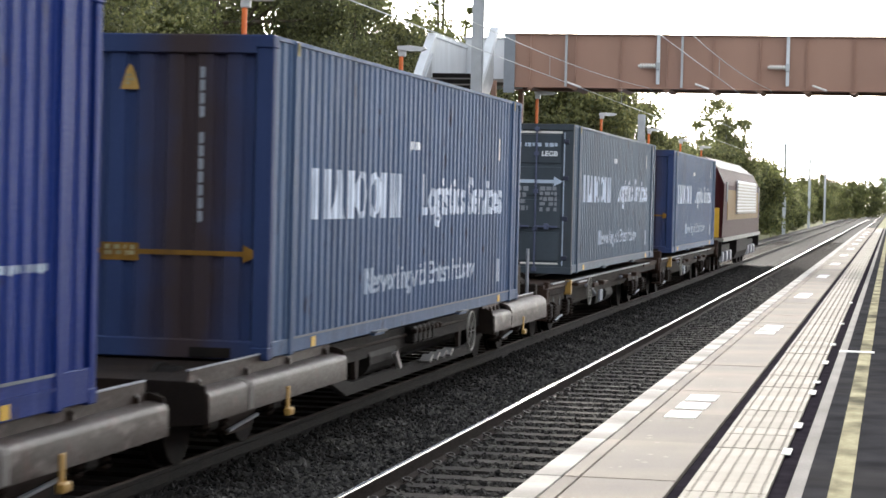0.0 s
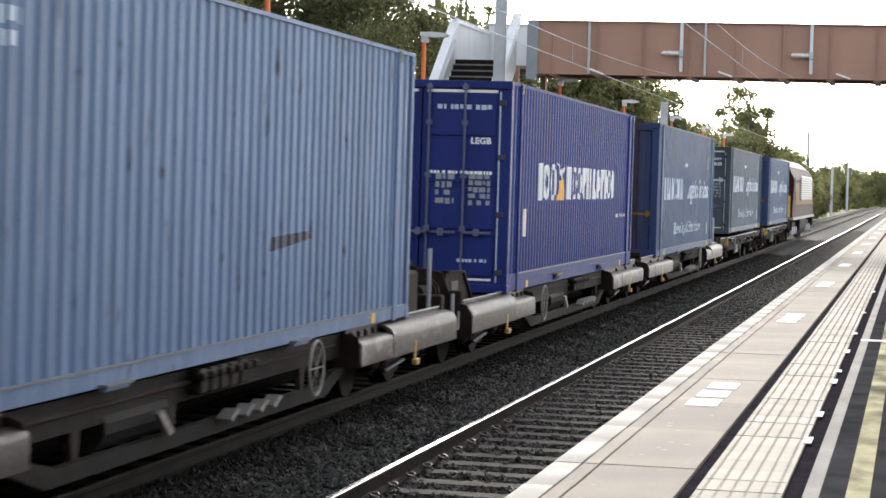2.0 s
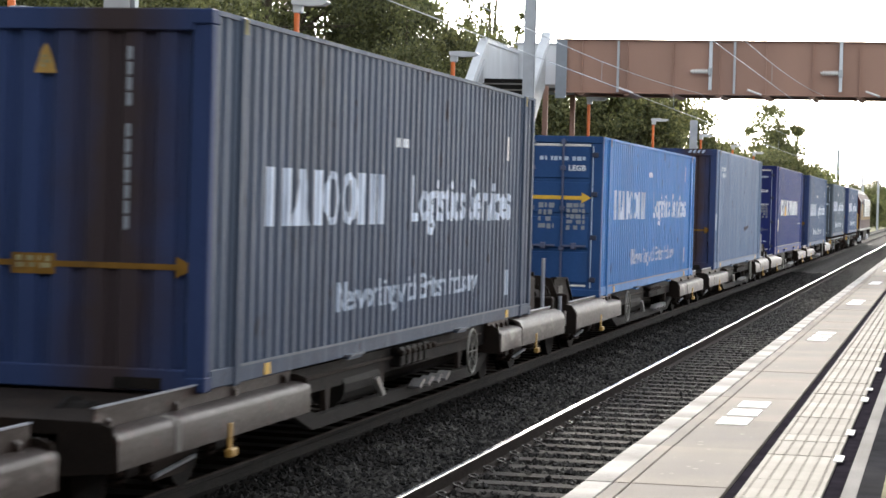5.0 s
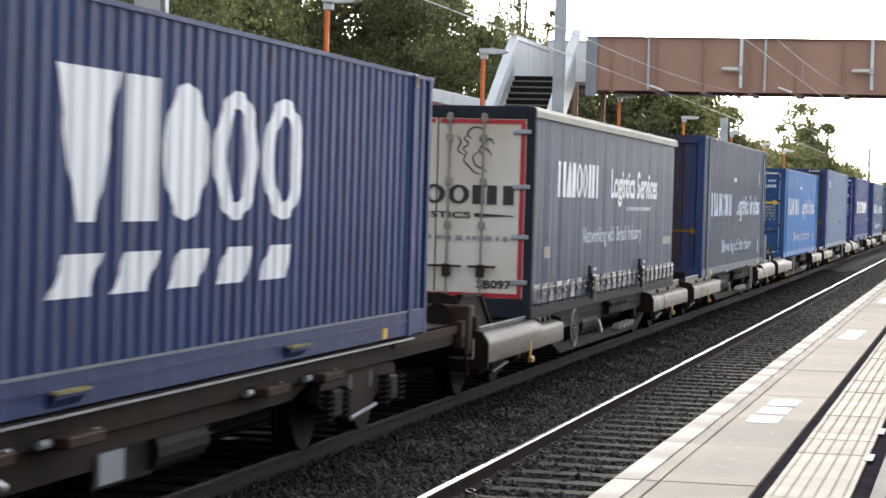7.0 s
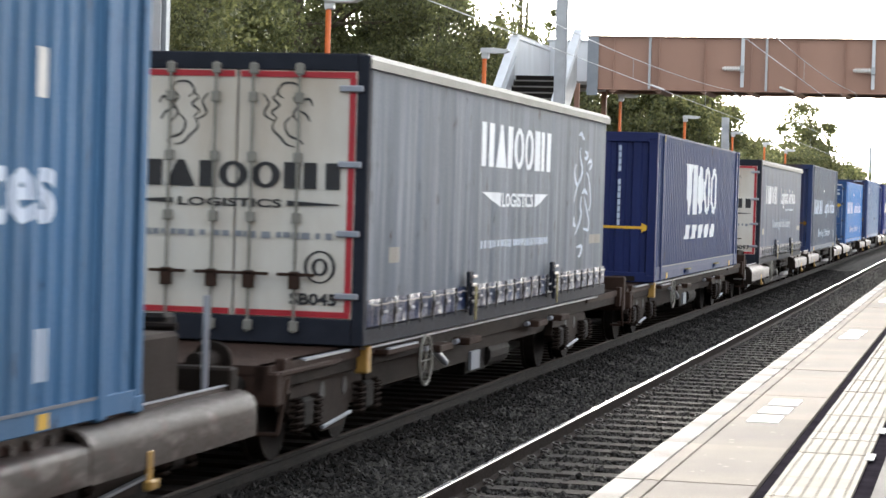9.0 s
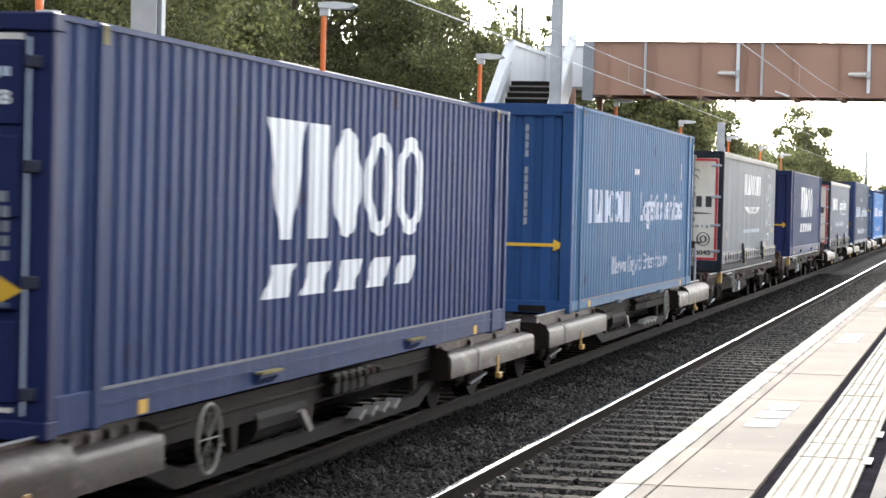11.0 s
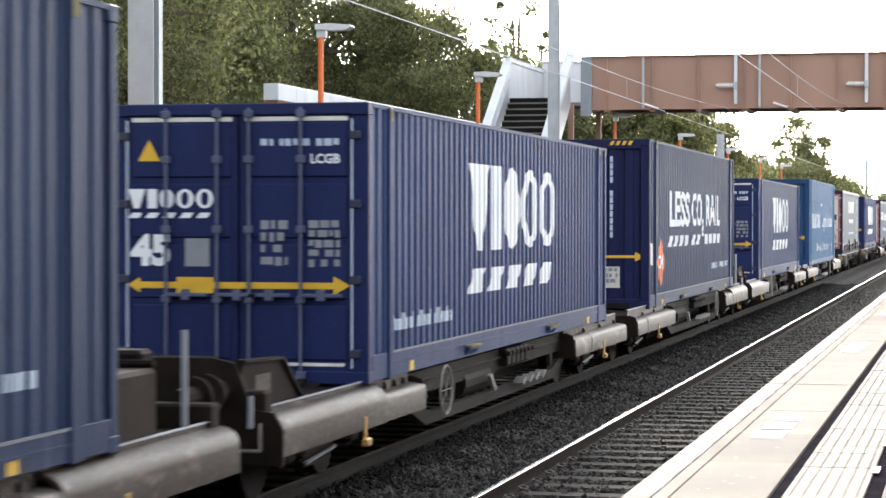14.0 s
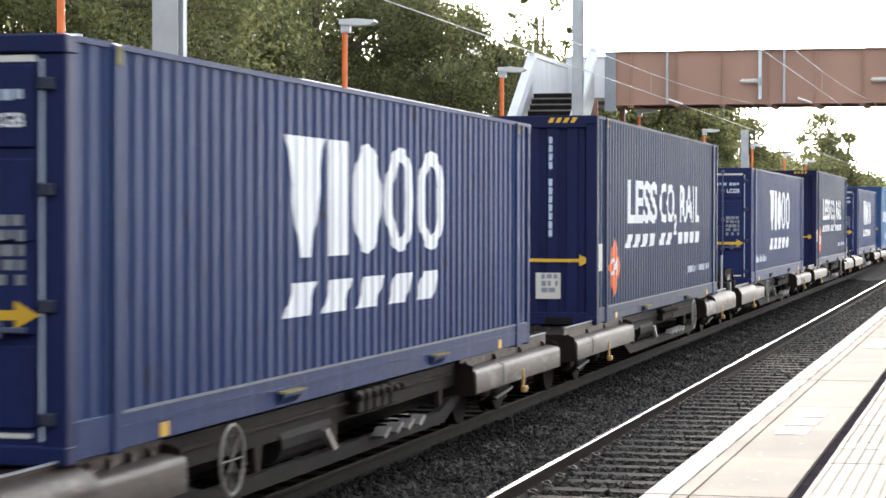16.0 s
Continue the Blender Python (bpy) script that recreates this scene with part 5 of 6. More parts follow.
def make_curtain_box(label, H, fleet, design):
    """A swap body: grey curtains with straps, white doors edged in red."""
    c = thing("curtain_sided_box", label, "container", "containers on the train")
    for s in (1, -1):
        bm = bmesh.new()
        prev = None
        n = 300
        for i in range(n + 1):
            y = 0.12 + (L45 - 0.24) * i / n
            cur = [bm.verts.new((s * curtain_out(y, z), y, z)) for z, _ in CURTAIN_ROWS]
            if prev:
                for j in range(4):
                    bm.faces.new((prev[j], cur[j], cur[j + 1], prev[j + 1]))
            prev = cur
        part("curtain", bm, M["curtain" if design == "services" else "grey_curtain"], c, "slack grey fabric side curtain", smooth=True)
        part("roof_rail", prism(bmesh.new(), [(s * (HW - 0.10), H), (s * (HW - 0.02), H - 0.01), (s * (HW + 0.015), H - 0.06), (s * (HW + 0.015), H - 0.14), (s * (HW - 0.10), H - 0.14)],
                                "y", 0.02, L45 - 0.02), M["rooftrim"], c, "pale roof rail")
        part("bottom_rail", B(min(s * 1.15, s * (HW + 0.005)), max(s * 1.15, s * (HW + 0.005)), 0.02, L45 - 0.02, 0.0, 0.15, 0.008), M["charcoal"], c)
    bm = bmesh.new()
    prev = None
    for i in range(121):
        y = 0.14 + (L45 - 0.28) * i / 120
        w = 0.012 * math.sin(i * 2.3) + 0.012 * math.sin(i * 0.9)
        cur = [bm.verts.new((HW + 0.004 + w * k, y, z)) for z, k in ((0.17, 0.4), (0.26, 1.0), (0.36, 0.8), (0.42, 0.1))]
        if prev:
            for j in range(3):
                bm.faces.new((prev[j], cur[j], cur[j + 1], prev[j + 1]))
        prev = cur
    part("hem_cord", tube(bmesh.new(), [(HW + 0.03 + 0.006 * math.sin(i * 1.7), 0.2 + (L45 - 0.4) * i / 78, 0.37 + 0.007 * math.cos(i * math.pi)) for i in range(79)], 0.007, 5), M["steel"], c, "bright tension cord")
    part("curtain_hem", bm, M["skirt"], c, "creased shiny blue hem", smooth=False)
    y = 0.5
    while y < L45 - 0.3:
        bm = box(bmesh.new(), HW + 0.03, HW + 0.045, y - 0.018, y + 0.018, 0.13, 0.42)
        box(bm, HW + 0.04, HW + 0.06, y - 0.035, y + 0.035, 0.26, 0.33, 0.006)
        part("strap", bm, M["black"], c, "dark strap with a steel buckle")
        part("strap_buckle", B(HW + 0.05, HW + 0.068, y + 0.04, y + 0.15, 0.285, 0.31, 0.005), M["bar"], c)
        y += 0.52
    for y in (4.25, 9.15):
        bm = box(bmesh.new(), HW + 0.02, HW + 0.06, y - 0.10, y + 0.10, 0.20, 0.58, 0.012)
        box(bm, HW + 0.05, HW + 0.09, y - 0.06, y + 0.06, 0.10, 0.46, 0.012)
        part("post_latch", bm, M["charcoal"], c, "dark latch of the centre post")
        for k in range(4):
            part("latch_rung", B(HW + 0.088, HW + 0.104, y - 0.12 + 0.02 * (k % 2), y + 0.10 + 0.02 * (k % 2), 0.24 + k * 0.09, 0.272 + k * 0.09, 0.005), M["steel"], c, "bright steel rung of the latch")
        part("latch_lever", B(HW + 0.106, HW + 0.12, y - 0.035, y + 0.035, 0.05, 0.42, 0.006), M["moss"], c)
    part("roof", B(-1.2, 1.2, 0.02, L45 - 0.02, H - 0.05, H - 0.01), M["charcoal"], c)
    part("floor", B(-1.14, 1.14, 0.05, L45 - 0.05, 0.02, 0.14), M["underframe"], c)
    part("far_end", B(-1.2, 1.2, L45 - 0.06, L45 - 0.01, 0.1, H - 0.05), M["charcoal"], c)
    for s in (1, -1):
        part("end_post", B(min(s * 1.14, s * HW), max(s * 1.14, s * HW), 0.0, 0.14, 0.0, H - 0.02, 0.012), M["charcoal"], c)
    part("end_header", B(-1.14, 1.14, 0.0, 0.12, H - 0.17, H - 0.01, 0.01), M["charcoal"], c)
    part("end_sill", B(-1.14, 1.14, 0.0, 0.12, 0.0, 0.24, 0.01), M["charcoal"], c)
    for s in (1, -1):
        x0, x1 = (0.01, 1.14) if s > 0 else (-1.14, -0.01)
        d = part("door", B(x0, x1, 0.01, 0.05, 0.24, H - 0.17, 0.006), M["trailerwhite"], c, "grubby white rear door")
        bm = box(bmesh.new(), x0 + 0.02, x1 - 0.02, 0.0, 0.012, H - 0.235, H - 0.18)
        box(bm, x0 + 0.02, x1 - 0.02, 0.0, 0.012, 0.25, 0.305)
        box(bm, *((x1 - 0.07, x1 - 0.012) if s > 0 else (x0 + 0.012, x0 + 0.07)), 0.0, 0.012, 0.305, H - 0.235)
        part("door_edging", bm, M["redmark"], d, "red edge strip")
        for bx in ((0.16, 0.60) if s > 0 else (-0.20, -0.64)):
            bm = rod(bmesh.new(), (bx, -0.03, 0.10), (bx, -0.03, H - 0.10), 0.016, 8)
            for z in (0.16, 0.62, 1.15, 1.70, 2.25, H - 0.16):
                box(bm, bx - 0.04, bx + 0.04, -0.05, 0.008, z - 0.05, z + 0.05, 0.01)
            part("locking_bar", bm, M["rooftrim"], d)
            bm = box(bmesh.new(), bx - 0.16, bx + 0.2, -0.07, -0.05, 0.62, 0.65, 0.005)
            box(bm, bx - 0.05, bx + 0.05, -0.07, 0.0, 0.50, 0.66, 0.01)
            part("door_handle", bm, M["rustdeck"], d)
        for z in (0.45, 1.02, 1.65, H - 0.33):
            bm = box(bmesh.new(), min(s * 0.98, s * 1.20), max(s * 0.98, s * 1.20), -0.03, 0.009, z - 0.03, z + 0.03, 0.01)
            part("hinge", bm, M["bar"], d)

        def beast(cx=0.52 * s - 0.02):
            bm = bmesh.new()
            for line in (((-0.10, 0.50), (-0.05, 0.55), (0.06, 0.55), (0.12, 0.47), (0.06, 0.42)), ((0.10, 0.47), (0.16, 0.42), (0.10, 0.36), (0.17, 0.30), (0.12, 0.25)),
                         ((-0.10, 0.50), (-0.04, 0.42), (-0.08, 0.36), (-0.04, 0.28), (-0.10, 0.20)), ((-0.06, 0.38), (-0.18, 0.42), (-0.22, 0.36)), ((-0.07, 0.33), (-0.16, 0.28), (-0.20, 0.22)),
                         ((-0.04, 0.28), (0.04, 0.20), (0.0, 0.10), (-0.10, 0.06), (-0.14, 0.02)), ((0.12, 0.25), (0.16, 0.16), (0.08, 0.08), (0.02, 0.02), (-0.06, 0.0)),
                         ((0.14, 0.22), (0.24, 0.28), (0.20, 0.38), (0.26, 0.46))):
                stroke(bm, [(cx - s * u, 1.80 + v * 1.05) for u, v in line], 0.004, 0.011)
            return onto_plane(bm, "y", 0.006)
        painted("beast%d" % s, "emblem", beast, "black", c, "thin black line emblem")
    painted("cw1", "emblem", lambda: onto_plane(plain_word(bmesh.new(), "wtbrrbw", -1.06, 1.0, 1.42, 1.66), "y", -0.004), "black", c, "black trade mark in plain shapes")
    painted("cw2", "lettering", lambda: onto_plane(words("LOGISTICS", -0.55, 0.45, 1.24, 1.32, 0.03), "y", -0.004), "black", c)
    painted("cw3", "underline", lambda: onto_plane(quad(quad(bmesh.new(), [(0.5, 1.26), (1.0, 1.275), (1.0, 1.285), (0.5, 1.31)]), [(-0.6, 1.26), (-1.06, 1.275), (-1.06, 1.285), (-0.6, 1.31)]), "y", -0.004), "black", c)
    painted("cw4", "small_print", lambda: onto_plane(small_print(bmesh.new(), -0.95, 0.95, 0.94, 1.02, 1, 31), "y", -0.004), "grey", c)
    painted("cw" + fleet, "lettering", lambda: onto_plane(words(fleet, 0.55, 1.0, 0.36, 0.47, 0.03), "y", -0.004), "black", c)
    if fleet.endswith("45"):
        painted("cseal", "emblem", lambda: onto_plane(oval(oval(bmesh.new(), 0.68, 0.98, 0.56, 0.86, 0.8), 0.75, 0.91, 0.63, 0.79, 0.5), "y", -0.004), "black", c)
    if design == "services":
        painted("cs1", "lettering", lambda: onto_curtain(plain_word(bmesh.new(), "wtbrrbw", 1.84, 5.08, 1.54, 2.02)), "white", c, "white trade mark in plain shapes")
        painted("cs2", "lettering", lambda: onto_curtain(words("Logistics Services", 6.3, 11.42, 1.42, 2.0, 0.025)), "white", c)
        painted("cs3", "lettering", lambda: onto_curtain(words("Networking with British Industry", 3.92, 9.54, 0.82, 1.12, 0.012)), "faded", c)
        painted("cs4", "small_print", lambda: onto_curtain(small_print(bmesh.new(), 7.9, 10.6, 1.34, 1.42, 1, 5)), "faded", c)
    else:
        painted("cl1", "lettering", lambda: onto_curtain(plain_word(bmesh.new(), "wtbrrbw", 4.94, 9.17, 1.74, 2.24)), "white", c, "white trade mark in plain shapes")
        painted("cl2", "lettering", lambda: onto_curtain(words("LOGISTICS", 6.15, 8.05, 1.28, 1.45, 0.03)), "white", c)
        painted("cl3", "underline", lambda: onto_curtain(quad(quad(bmesh.new(), [(5.05, 1.45), (6.05, 1.28), (6.05, 1.45)]), [(8.15, 1.28), (9.06, 1.45), (8.15, 1.45)])), "white", c)
        painted("cl4", "small_print", lambda: onto_curtain(small_print(bmesh.new(), 5.04, 9.14, 0.78, 0.90, 1, 5)), "faded", c)

        def curl():
            bm = bmesh.new()
            for line in (((11.27, 2.29), (11.45, 2.32), (11.56, 2.27), (11.70, 2.25)), ((11.76, 2.08), (11.98, 2.04), (11.87, 1.98), (11.73, 1.99)),
                         ((11.08, 1.88), (10.96, 1.77), (11.07, 1.64), (11.23, 1.57), (11.15, 1.49)), ((11.42, 2.12), (11.41, 2.0), (11.58, 1.84), (11.52, 1.72), (11.09, 1.49), (10.97, 1.36)),
                         ((11.99, 1.91), (12.27, 1.96), (12.40, 1.90), (12.14, 1.82)), ((11.93, 1.78), (12.17, 1.66), (12.38, 1.42), (12.32, 1.28), (12.14, 1.25)),
                         ((11.61, 1.48), (11.81, 1.53), (12.03, 1.47)), ((11.59, 1.45), (11.52, 1.30), (11.60, 1.18), (11.29, 0.95), (11.12, 0.92)),
                         ((11.82, 1.43), (12.06, 1.20), (12.27, 1.09), (12.20, 0.97), (11.79, 0.99)), ((11.00, 1.16), (11.0, 1.06), (11.20, 1.03)), ((11.35, 0.73), (11.68, 0.74), (11.63, 0.64), (11.46, 0.59))):
                stroke(bm, line, 0.010, 0.032, 1.8)
            return onto_curtain(bm)
        painted("cl5", "emblem", curl, "faded", c, "faint curling emblem")
    painted("cx", "notice", lambda: onto_curtain(rect(bmesh.new(), 0.98, 1.36, 0.74, 0.89)), "rooftrim", c)
    painted("cx2", "notice", lambda: onto_curtain(rect(bmesh.new(), 12.35, 13.25, 0.77, 0.90)), "rooftrim", c)
    return c


def make_bogie(parent, yc):
    g = part("bogie", prism(bmesh.new(), [(yc - 1.40, 0.46), (yc - 1.28, 0.66), (yc - 0.6, 0.69), (yc - 0.4, 0.69), (yc + 0.4, 0.69), (yc + 0.6, 0.69), (yc + 1.28, 0.66), (yc + 1.40, 0.46),
                                         (yc + 1.25, 0.36), (yc + 0.55, 0.38), (yc + 0.35, 0.20), (yc - 0.35, 0.20), (yc - 0.55, 0.38), (yc - 1.25, 0.36)], "x", 0.94, 1.04), M["gearbox"], parent,
             "sooty bogie side frame")
    for dy in (-1.0, 1.0):
        w = part("wheel", rod(rod(bmesh.new(), (0.66, yc + dy, 0.42), (0.80, yc + dy, 0.42), 0.42, 24), (0.62, yc + dy, 0.42), (0.66, yc + dy, 0.42), 0.45, 24), M["underframe"], g)
        part("axle_box", B(0.98, 1.12, yc + dy - 0.16, yc + dy + 0.16, 0.30, 0.56, 0.03), M["underframe"], g)
        for k in (-0.28, 0.28):
            bm = bmesh.new()
            tube(bm, [(1.09 + 0.06 * math.cos(j * 1.05), yc + dy + k + 0.06 * math.sin(j * 1.05), 0.26 + j * 0.0088) for j in range(36)], 0.015, 4)
            part("spring", bm, M["gearbox"], g)
    # black discs stand in for the darkness inside the frame's round holes
    for dy in (-0.36, 0.36):
        part("frame_opening", rod(bmesh.new(), (1.035, yc + dy, 0.56), (1.046, yc + dy, 0.56), 0.085, 12), M["black"], g)
    part("brake_rod", rod(bmesh.new(), (1.08, yc - 0.45, 0.25), (1.08, yc + 0.45, 0.31), 0.02, 6), M["bar"], g)
    part("axle", rod(bmesh.new(), (-0.7, yc - 1.0, 0.42), (0.7, yc - 1.0, 0.42), 0.08, 8), M["underframe"], g)
    part("far_frame", B(-1.04, -0.66, yc - 1.3, yc + 1.3, 0.02, 0.58), M["underframe"], g)


def handwheel(parent, y, z, x=1.33):
    bm = ring(bmesh.new(), (x, y, z), (1, 0, 0), 0.25, 0.015, 24, 6)
    for k in range(4):
        a = k * math.pi / 4
        rod(bm, (x, y - 0.25 * math.cos(a), z - 0.25 * math.sin(a)), (x, y + 0.25 * math.cos(a), z + 0.25 * math.sin(a)), 0.006, 5)
    part("brake_wheel", bm, M["rooftrim"], parent, "bare steel brake handwheel")


def hood(parent, y0, y1, fold, outer):
    """A worn cover along the side above a bogie: a flat stretch with a ribbed flange, a round one towards an outer end."""
    flat = [(1.10, 0.735), (1.25, 0.732), (1.325, 0.718), (1.358, 0.70), (1.369, 0.665), (1.372, 0.47), (1.352, 0.47), (1.349, 0.655), (1.335, 0.685), (1.10, 0.715)]
    rounded = [(1.10, 0.815), (1.22, 0.81), (1.29, 0.792), (1.34, 0.76), (1.366, 0.715), (1.374, 0.66), (1.376, 0.465), (1.352, 0.465), (1.348, 0.65), (1.33, 0.71), (1.25, 0.775), (1.10, 0.79)]
    spans = [(y0, y1, flat)] if not outer else [(y0, fold, rounded), (fold, y1, flat)] if outer < 0 else [(y0, fold, flat), (fold, y1, rounded)]
    for a, b, prof in spans:
        h = part("side_hood", prism(bmesh.new(), prof, "y", a, b), M["pod"], parent, "worn grey side cover, scuffed", smooth=True)
        for f in h.data.polygons:
            f.use_smooth = abs(f.normal.y) < 0.5
        h.data.set_sharp_from_angle(angle=radians(50))
        low, high = (0.72, 0.878) if prof is flat else (0.80, 0.845)
        part("top_flange", B(1.17, 1.19, a + 0.02, b - 0.02, low, high, 0.004), M["pod"], h)
        part("flange_edge", B(1.166, 1.198, a + 0.02, b - 0.02, high - 0.002, high + 0.009), M["bar"], h, "bright worn edge")
        n = 4 if prof is flat else 0
        for k in range(n):
            y = a + 0.25 + k * (b - a - 0.5) / (n - 1)
            part("flange_rib", prism(bmesh.new(), [(1.19, 0.73), (1.23, 0.73), (1.225, 0.775), (1.19, 0.80)], "y", y - 0.035, y + 0.035), M["pod"], h)
    if not outer:
        part("hood_patch", prism(bmesh.new(), [(1.25, 0.736), (1.328, 0.722), (1.362, 0.703), (1.374, 0.667), (1.377, 0.48), (1.35, 0.48), (1.34, 0.68)], "y", fold - 0.07, fold + 0.07), M["concrete"], h, "pale repair patch")
    yc = (y0 + y1) / 2
    bm = box(bmesh.new(), 1.362, 1.385, yc + 0.03, yc + 0.11, 0.36, 0.58, 0.008)
    box(bm, 1.36, 1.42, yc - 0.01, yc + 0.15, 0.32, 0.39, 0.012)
    part("shackle", bm, M["shackle"], h, "worn yellow shackle")


def make_low_wagon(rear_outer):
    """One half of a low twin wagon. rear_outer: its outer end is at the rear."""
    w = thing("low_container_wagon", "low-deck container wagon, sooty with grey rounded side covers", "wagon", "wagons of the train")
    n0, n1 = (-3.0, 1.75) if rear_outer else (-2.1, 2.55)
    f0, f1 = (L45 - 3.35, L45 + 1.25) if rear_outer else (L45 - 2.6, L45 + 2.1)
    part("deck", B(-1.18, 1.18, n0, n1 - 0.1, 0.70, 0.795), M["soot_shade"], w, "rusty dark deck plate")
    part("deck", B(-1.18, 1.18, f0 + 0.1, f1, 0.70, 0.795), M["soot_shade"], w)
    part("centre_sill", B(-0.28, 0.28, n0 + 0.3, f1 - 0.3, 0.30, 0.72), M["underframe"], w)
    part("solebar", B(1.08, 1.15, n1, f0, 0.56, 0.80), M["underframe"], w)
    part("solebar", B(-1.15, -1.08, n1, f0, 0.30, 0.80), M["underframe"], w)
    part("lower_beam", prism(bmesh.new(), [(n1 - 0.1, 0.46), (n1 + 0.7, 0.24), (f0 - 0.7, 0.24), (f0 + 0.1, 0.46), (f0 - 0.4, 0.46), (f0 - 0.9, 0.36), (n1 + 0.9, 0.36), (n1 + 0.4, 0.46)], "x", 1.12, 1.20), M["underframe"], w, "sooty lower beam")
    for y0, y1, fold in ((n0, n1, n0 + 3.2 if rear_outer else n0 + 1.2), (f0, f1, f0 + 1.4)):
        hood(w, y0, y1, fold, -1 if rear_outer and y0 < 3 else 1 if not rear_outer and y0 > 3 else 0)
        # plate that closes the hood's end towards the middle and towards the coupling
        for y in (y0 - 0.02, y1 - 0.02):
            part("hood_end", prism(bmesh.new(), [(0.95, 0.42), (1.36, 0.46), (1.34, 0.70), (1.33, 0.76), (1.25, 0.79), (0.95, 0.79)], "y", y, y + 0.03), M["soot_shade"], w)
        make_bogie(w, (y0 + y1) / 2 - (0.35 if y0 < 3 else -0.35))
    for k in range(5):
        part("valve_block", B(1.10, 1.26, 6.3 + k * 0.27, 6.52 + k * 0.27, 0.60, 0.80, 0.02), M["underframe"], w)
    for k in range(4):
        y = 6.9 + k * 0.42
        part("step_plate", prism(bmesh.new(), [(y, 0.36), (y + 0.22, 0.43), (y + 0.30, 0.41), (y + 0.10, 0.33)], "x", 1.20, 1.32), M["steel"], w, "angled bare steel step plate")
    part("tank", rod(bmesh.new(), (1.0, 4.4, 0.52), (1.0, 5.8, 0.52), 0.18, 14), M["underframe"], w)
    part("pipe_run", rod(bmesh.new(), (1.16, n1 + 0.3, 0.70), (1.16, f0 - 0.3, 0.70), 0.02, 6), M["gearbox"], w)
    for y in (3.9, 5.95, 9.7):
        part("hanger", prism(bmesh.new(), [(y - 0.14, 0.74), (y + 0.14, 0.74), (y + 0.05, 0.36), (y - 0.05, 0.36)], "x", 1.10, 1.15), M["gearbox"], w)
    for k in range(7):
        part("valve_knob", B(1.22, 1.30, 6.25 + k * 0.24, 6.37 + k * 0.24, 0.72, 0.78, 0.015), M["soot_shade"], w)
    part("lever", prism(bmesh.new(), [(5.3, 0.55), (5.42, 0.57), (5.7, 0.38), (5.58, 0.36)], "x", 1.22, 1.26), M["steel"], w)
    handwheel(w, 2.75 if rear_outer else 9.5, 0.58, 1.34)
    # the outer end: headstock, gusset, buffers, upright
    ye, s = (n0, -1) if rear_outer else (f1, 1)
    part("headstock", B(-1.22, 1.22, min(ye, ye - s * 0.2), max(ye, ye - s * 0.2), 0.50, 0.98, 0.02), M["soot_shade"], w, "dark headstock")
    if rear_outer:
        part("end_bulkhead", prism(bmesh.new(), [(-1.37, 0.40), (1.37, 0.40), (1.375, 0.68), (1.30, 0.81), (1.12, 0.84), (0.98, 1.20), (0.80, 1.24), (-0.80, 1.24), (-0.98, 1.20), (-1.12, 0.84), (-1.37, 0.70)],
                                   "y", ye - 0.03, ye + 0.03), M["soot_shade"], w, "dark brown end plate")
        for x in (-1.02, 0.98):
            g = part("gusset", prism(bmesh.new(), [(ye + 0.03, 0.79), (ye + 0.03, 1.20), (ye + 1.05, 1.17), (ye + 1.62, 0.80)], "x", x, x + 0.04), M["soot_shade"], w, "dark end bracket plate")
            part("gusset_rim", prism(bmesh.new(), [(ye + 0.03, 1.20), (ye + 0.03, 1.225), (ye + 1.07, 1.195), (ye + 1.68, 0.80), (ye + 1.62, 0.80), (ye + 1.05, 1.17)], "x", x - 0.02, x + 0.07), M["underframe"], g)
        part("tread_plate", B(1.022, 1.028, ye + 0.35, ye + 0.75, 0.86, 1.08), M["pod"], w, "worn grey tread plate")
        part("gear_box", B(-0.9, 0.5, ye + 0.03, ye + 1.05, 0.80, 1.19, 0.03), M["underframe"], w, "dark brake gear box")
    else:
        part("gear_box", prism(bmesh.new(), [(-1.05, 0.80), (1.12, 0.80), (1.12, 1.27), (1.09, 1.30), (-0.72, 1.30), (-0.76, 1.28)], "y", L45 - 0.30, L45 + 1.02), M["gearbox"], w, "dark brown deck box")
        part("box_rail", rod(bmesh.new(), (-1.0, L45 + 1.04, 1.33), (1.1, L45 + 1.04, 1.33), 0.03, 8), M["soot_shade"], w)
        part("gear_lid", B(-0.9, 1.0, L45 + 1.05, L45 + 1.3, 0.80, 1.42, 0.03), M["underframe"], w)
    for x in (-0.87, 0.87):
        bm = rod(bmesh.new(), (x, ye, 0.98), (x, ye + s * 0.38, 0.98), 0.09, 12)
        rod(bm, (x, ye + s * 0.38, 0.98), (x, ye + s * 0.42, 0.98), 0.16, 16)
        part("buffer", bm, M["soot_shade"], w)
    part("upright", rod(bmesh.new(), (1.14, L45 + 1.55 if not rear_outer else ye - 0.12, 0.7), (1.14, L45 + 1.55 if not rear_outer else ye - 0.12, 1.54 if not rear_outer else 0.95), 0.026, 8), M["bar"], w, "grey-brown upright tube")
    bm = rod(bmesh.new(), (1.22, ye + s * 0.12, 0.52), (1.22, ye + s * 0.12, 0.74), 0.014, 6)
    rod(bm, (1.22, ye + s * 0.12, 0.52), (0.95, ye + s * 0.12, 0.52), 0.014, 6)
    part("shunter_handle", bm, M["steel"], w)
    return w


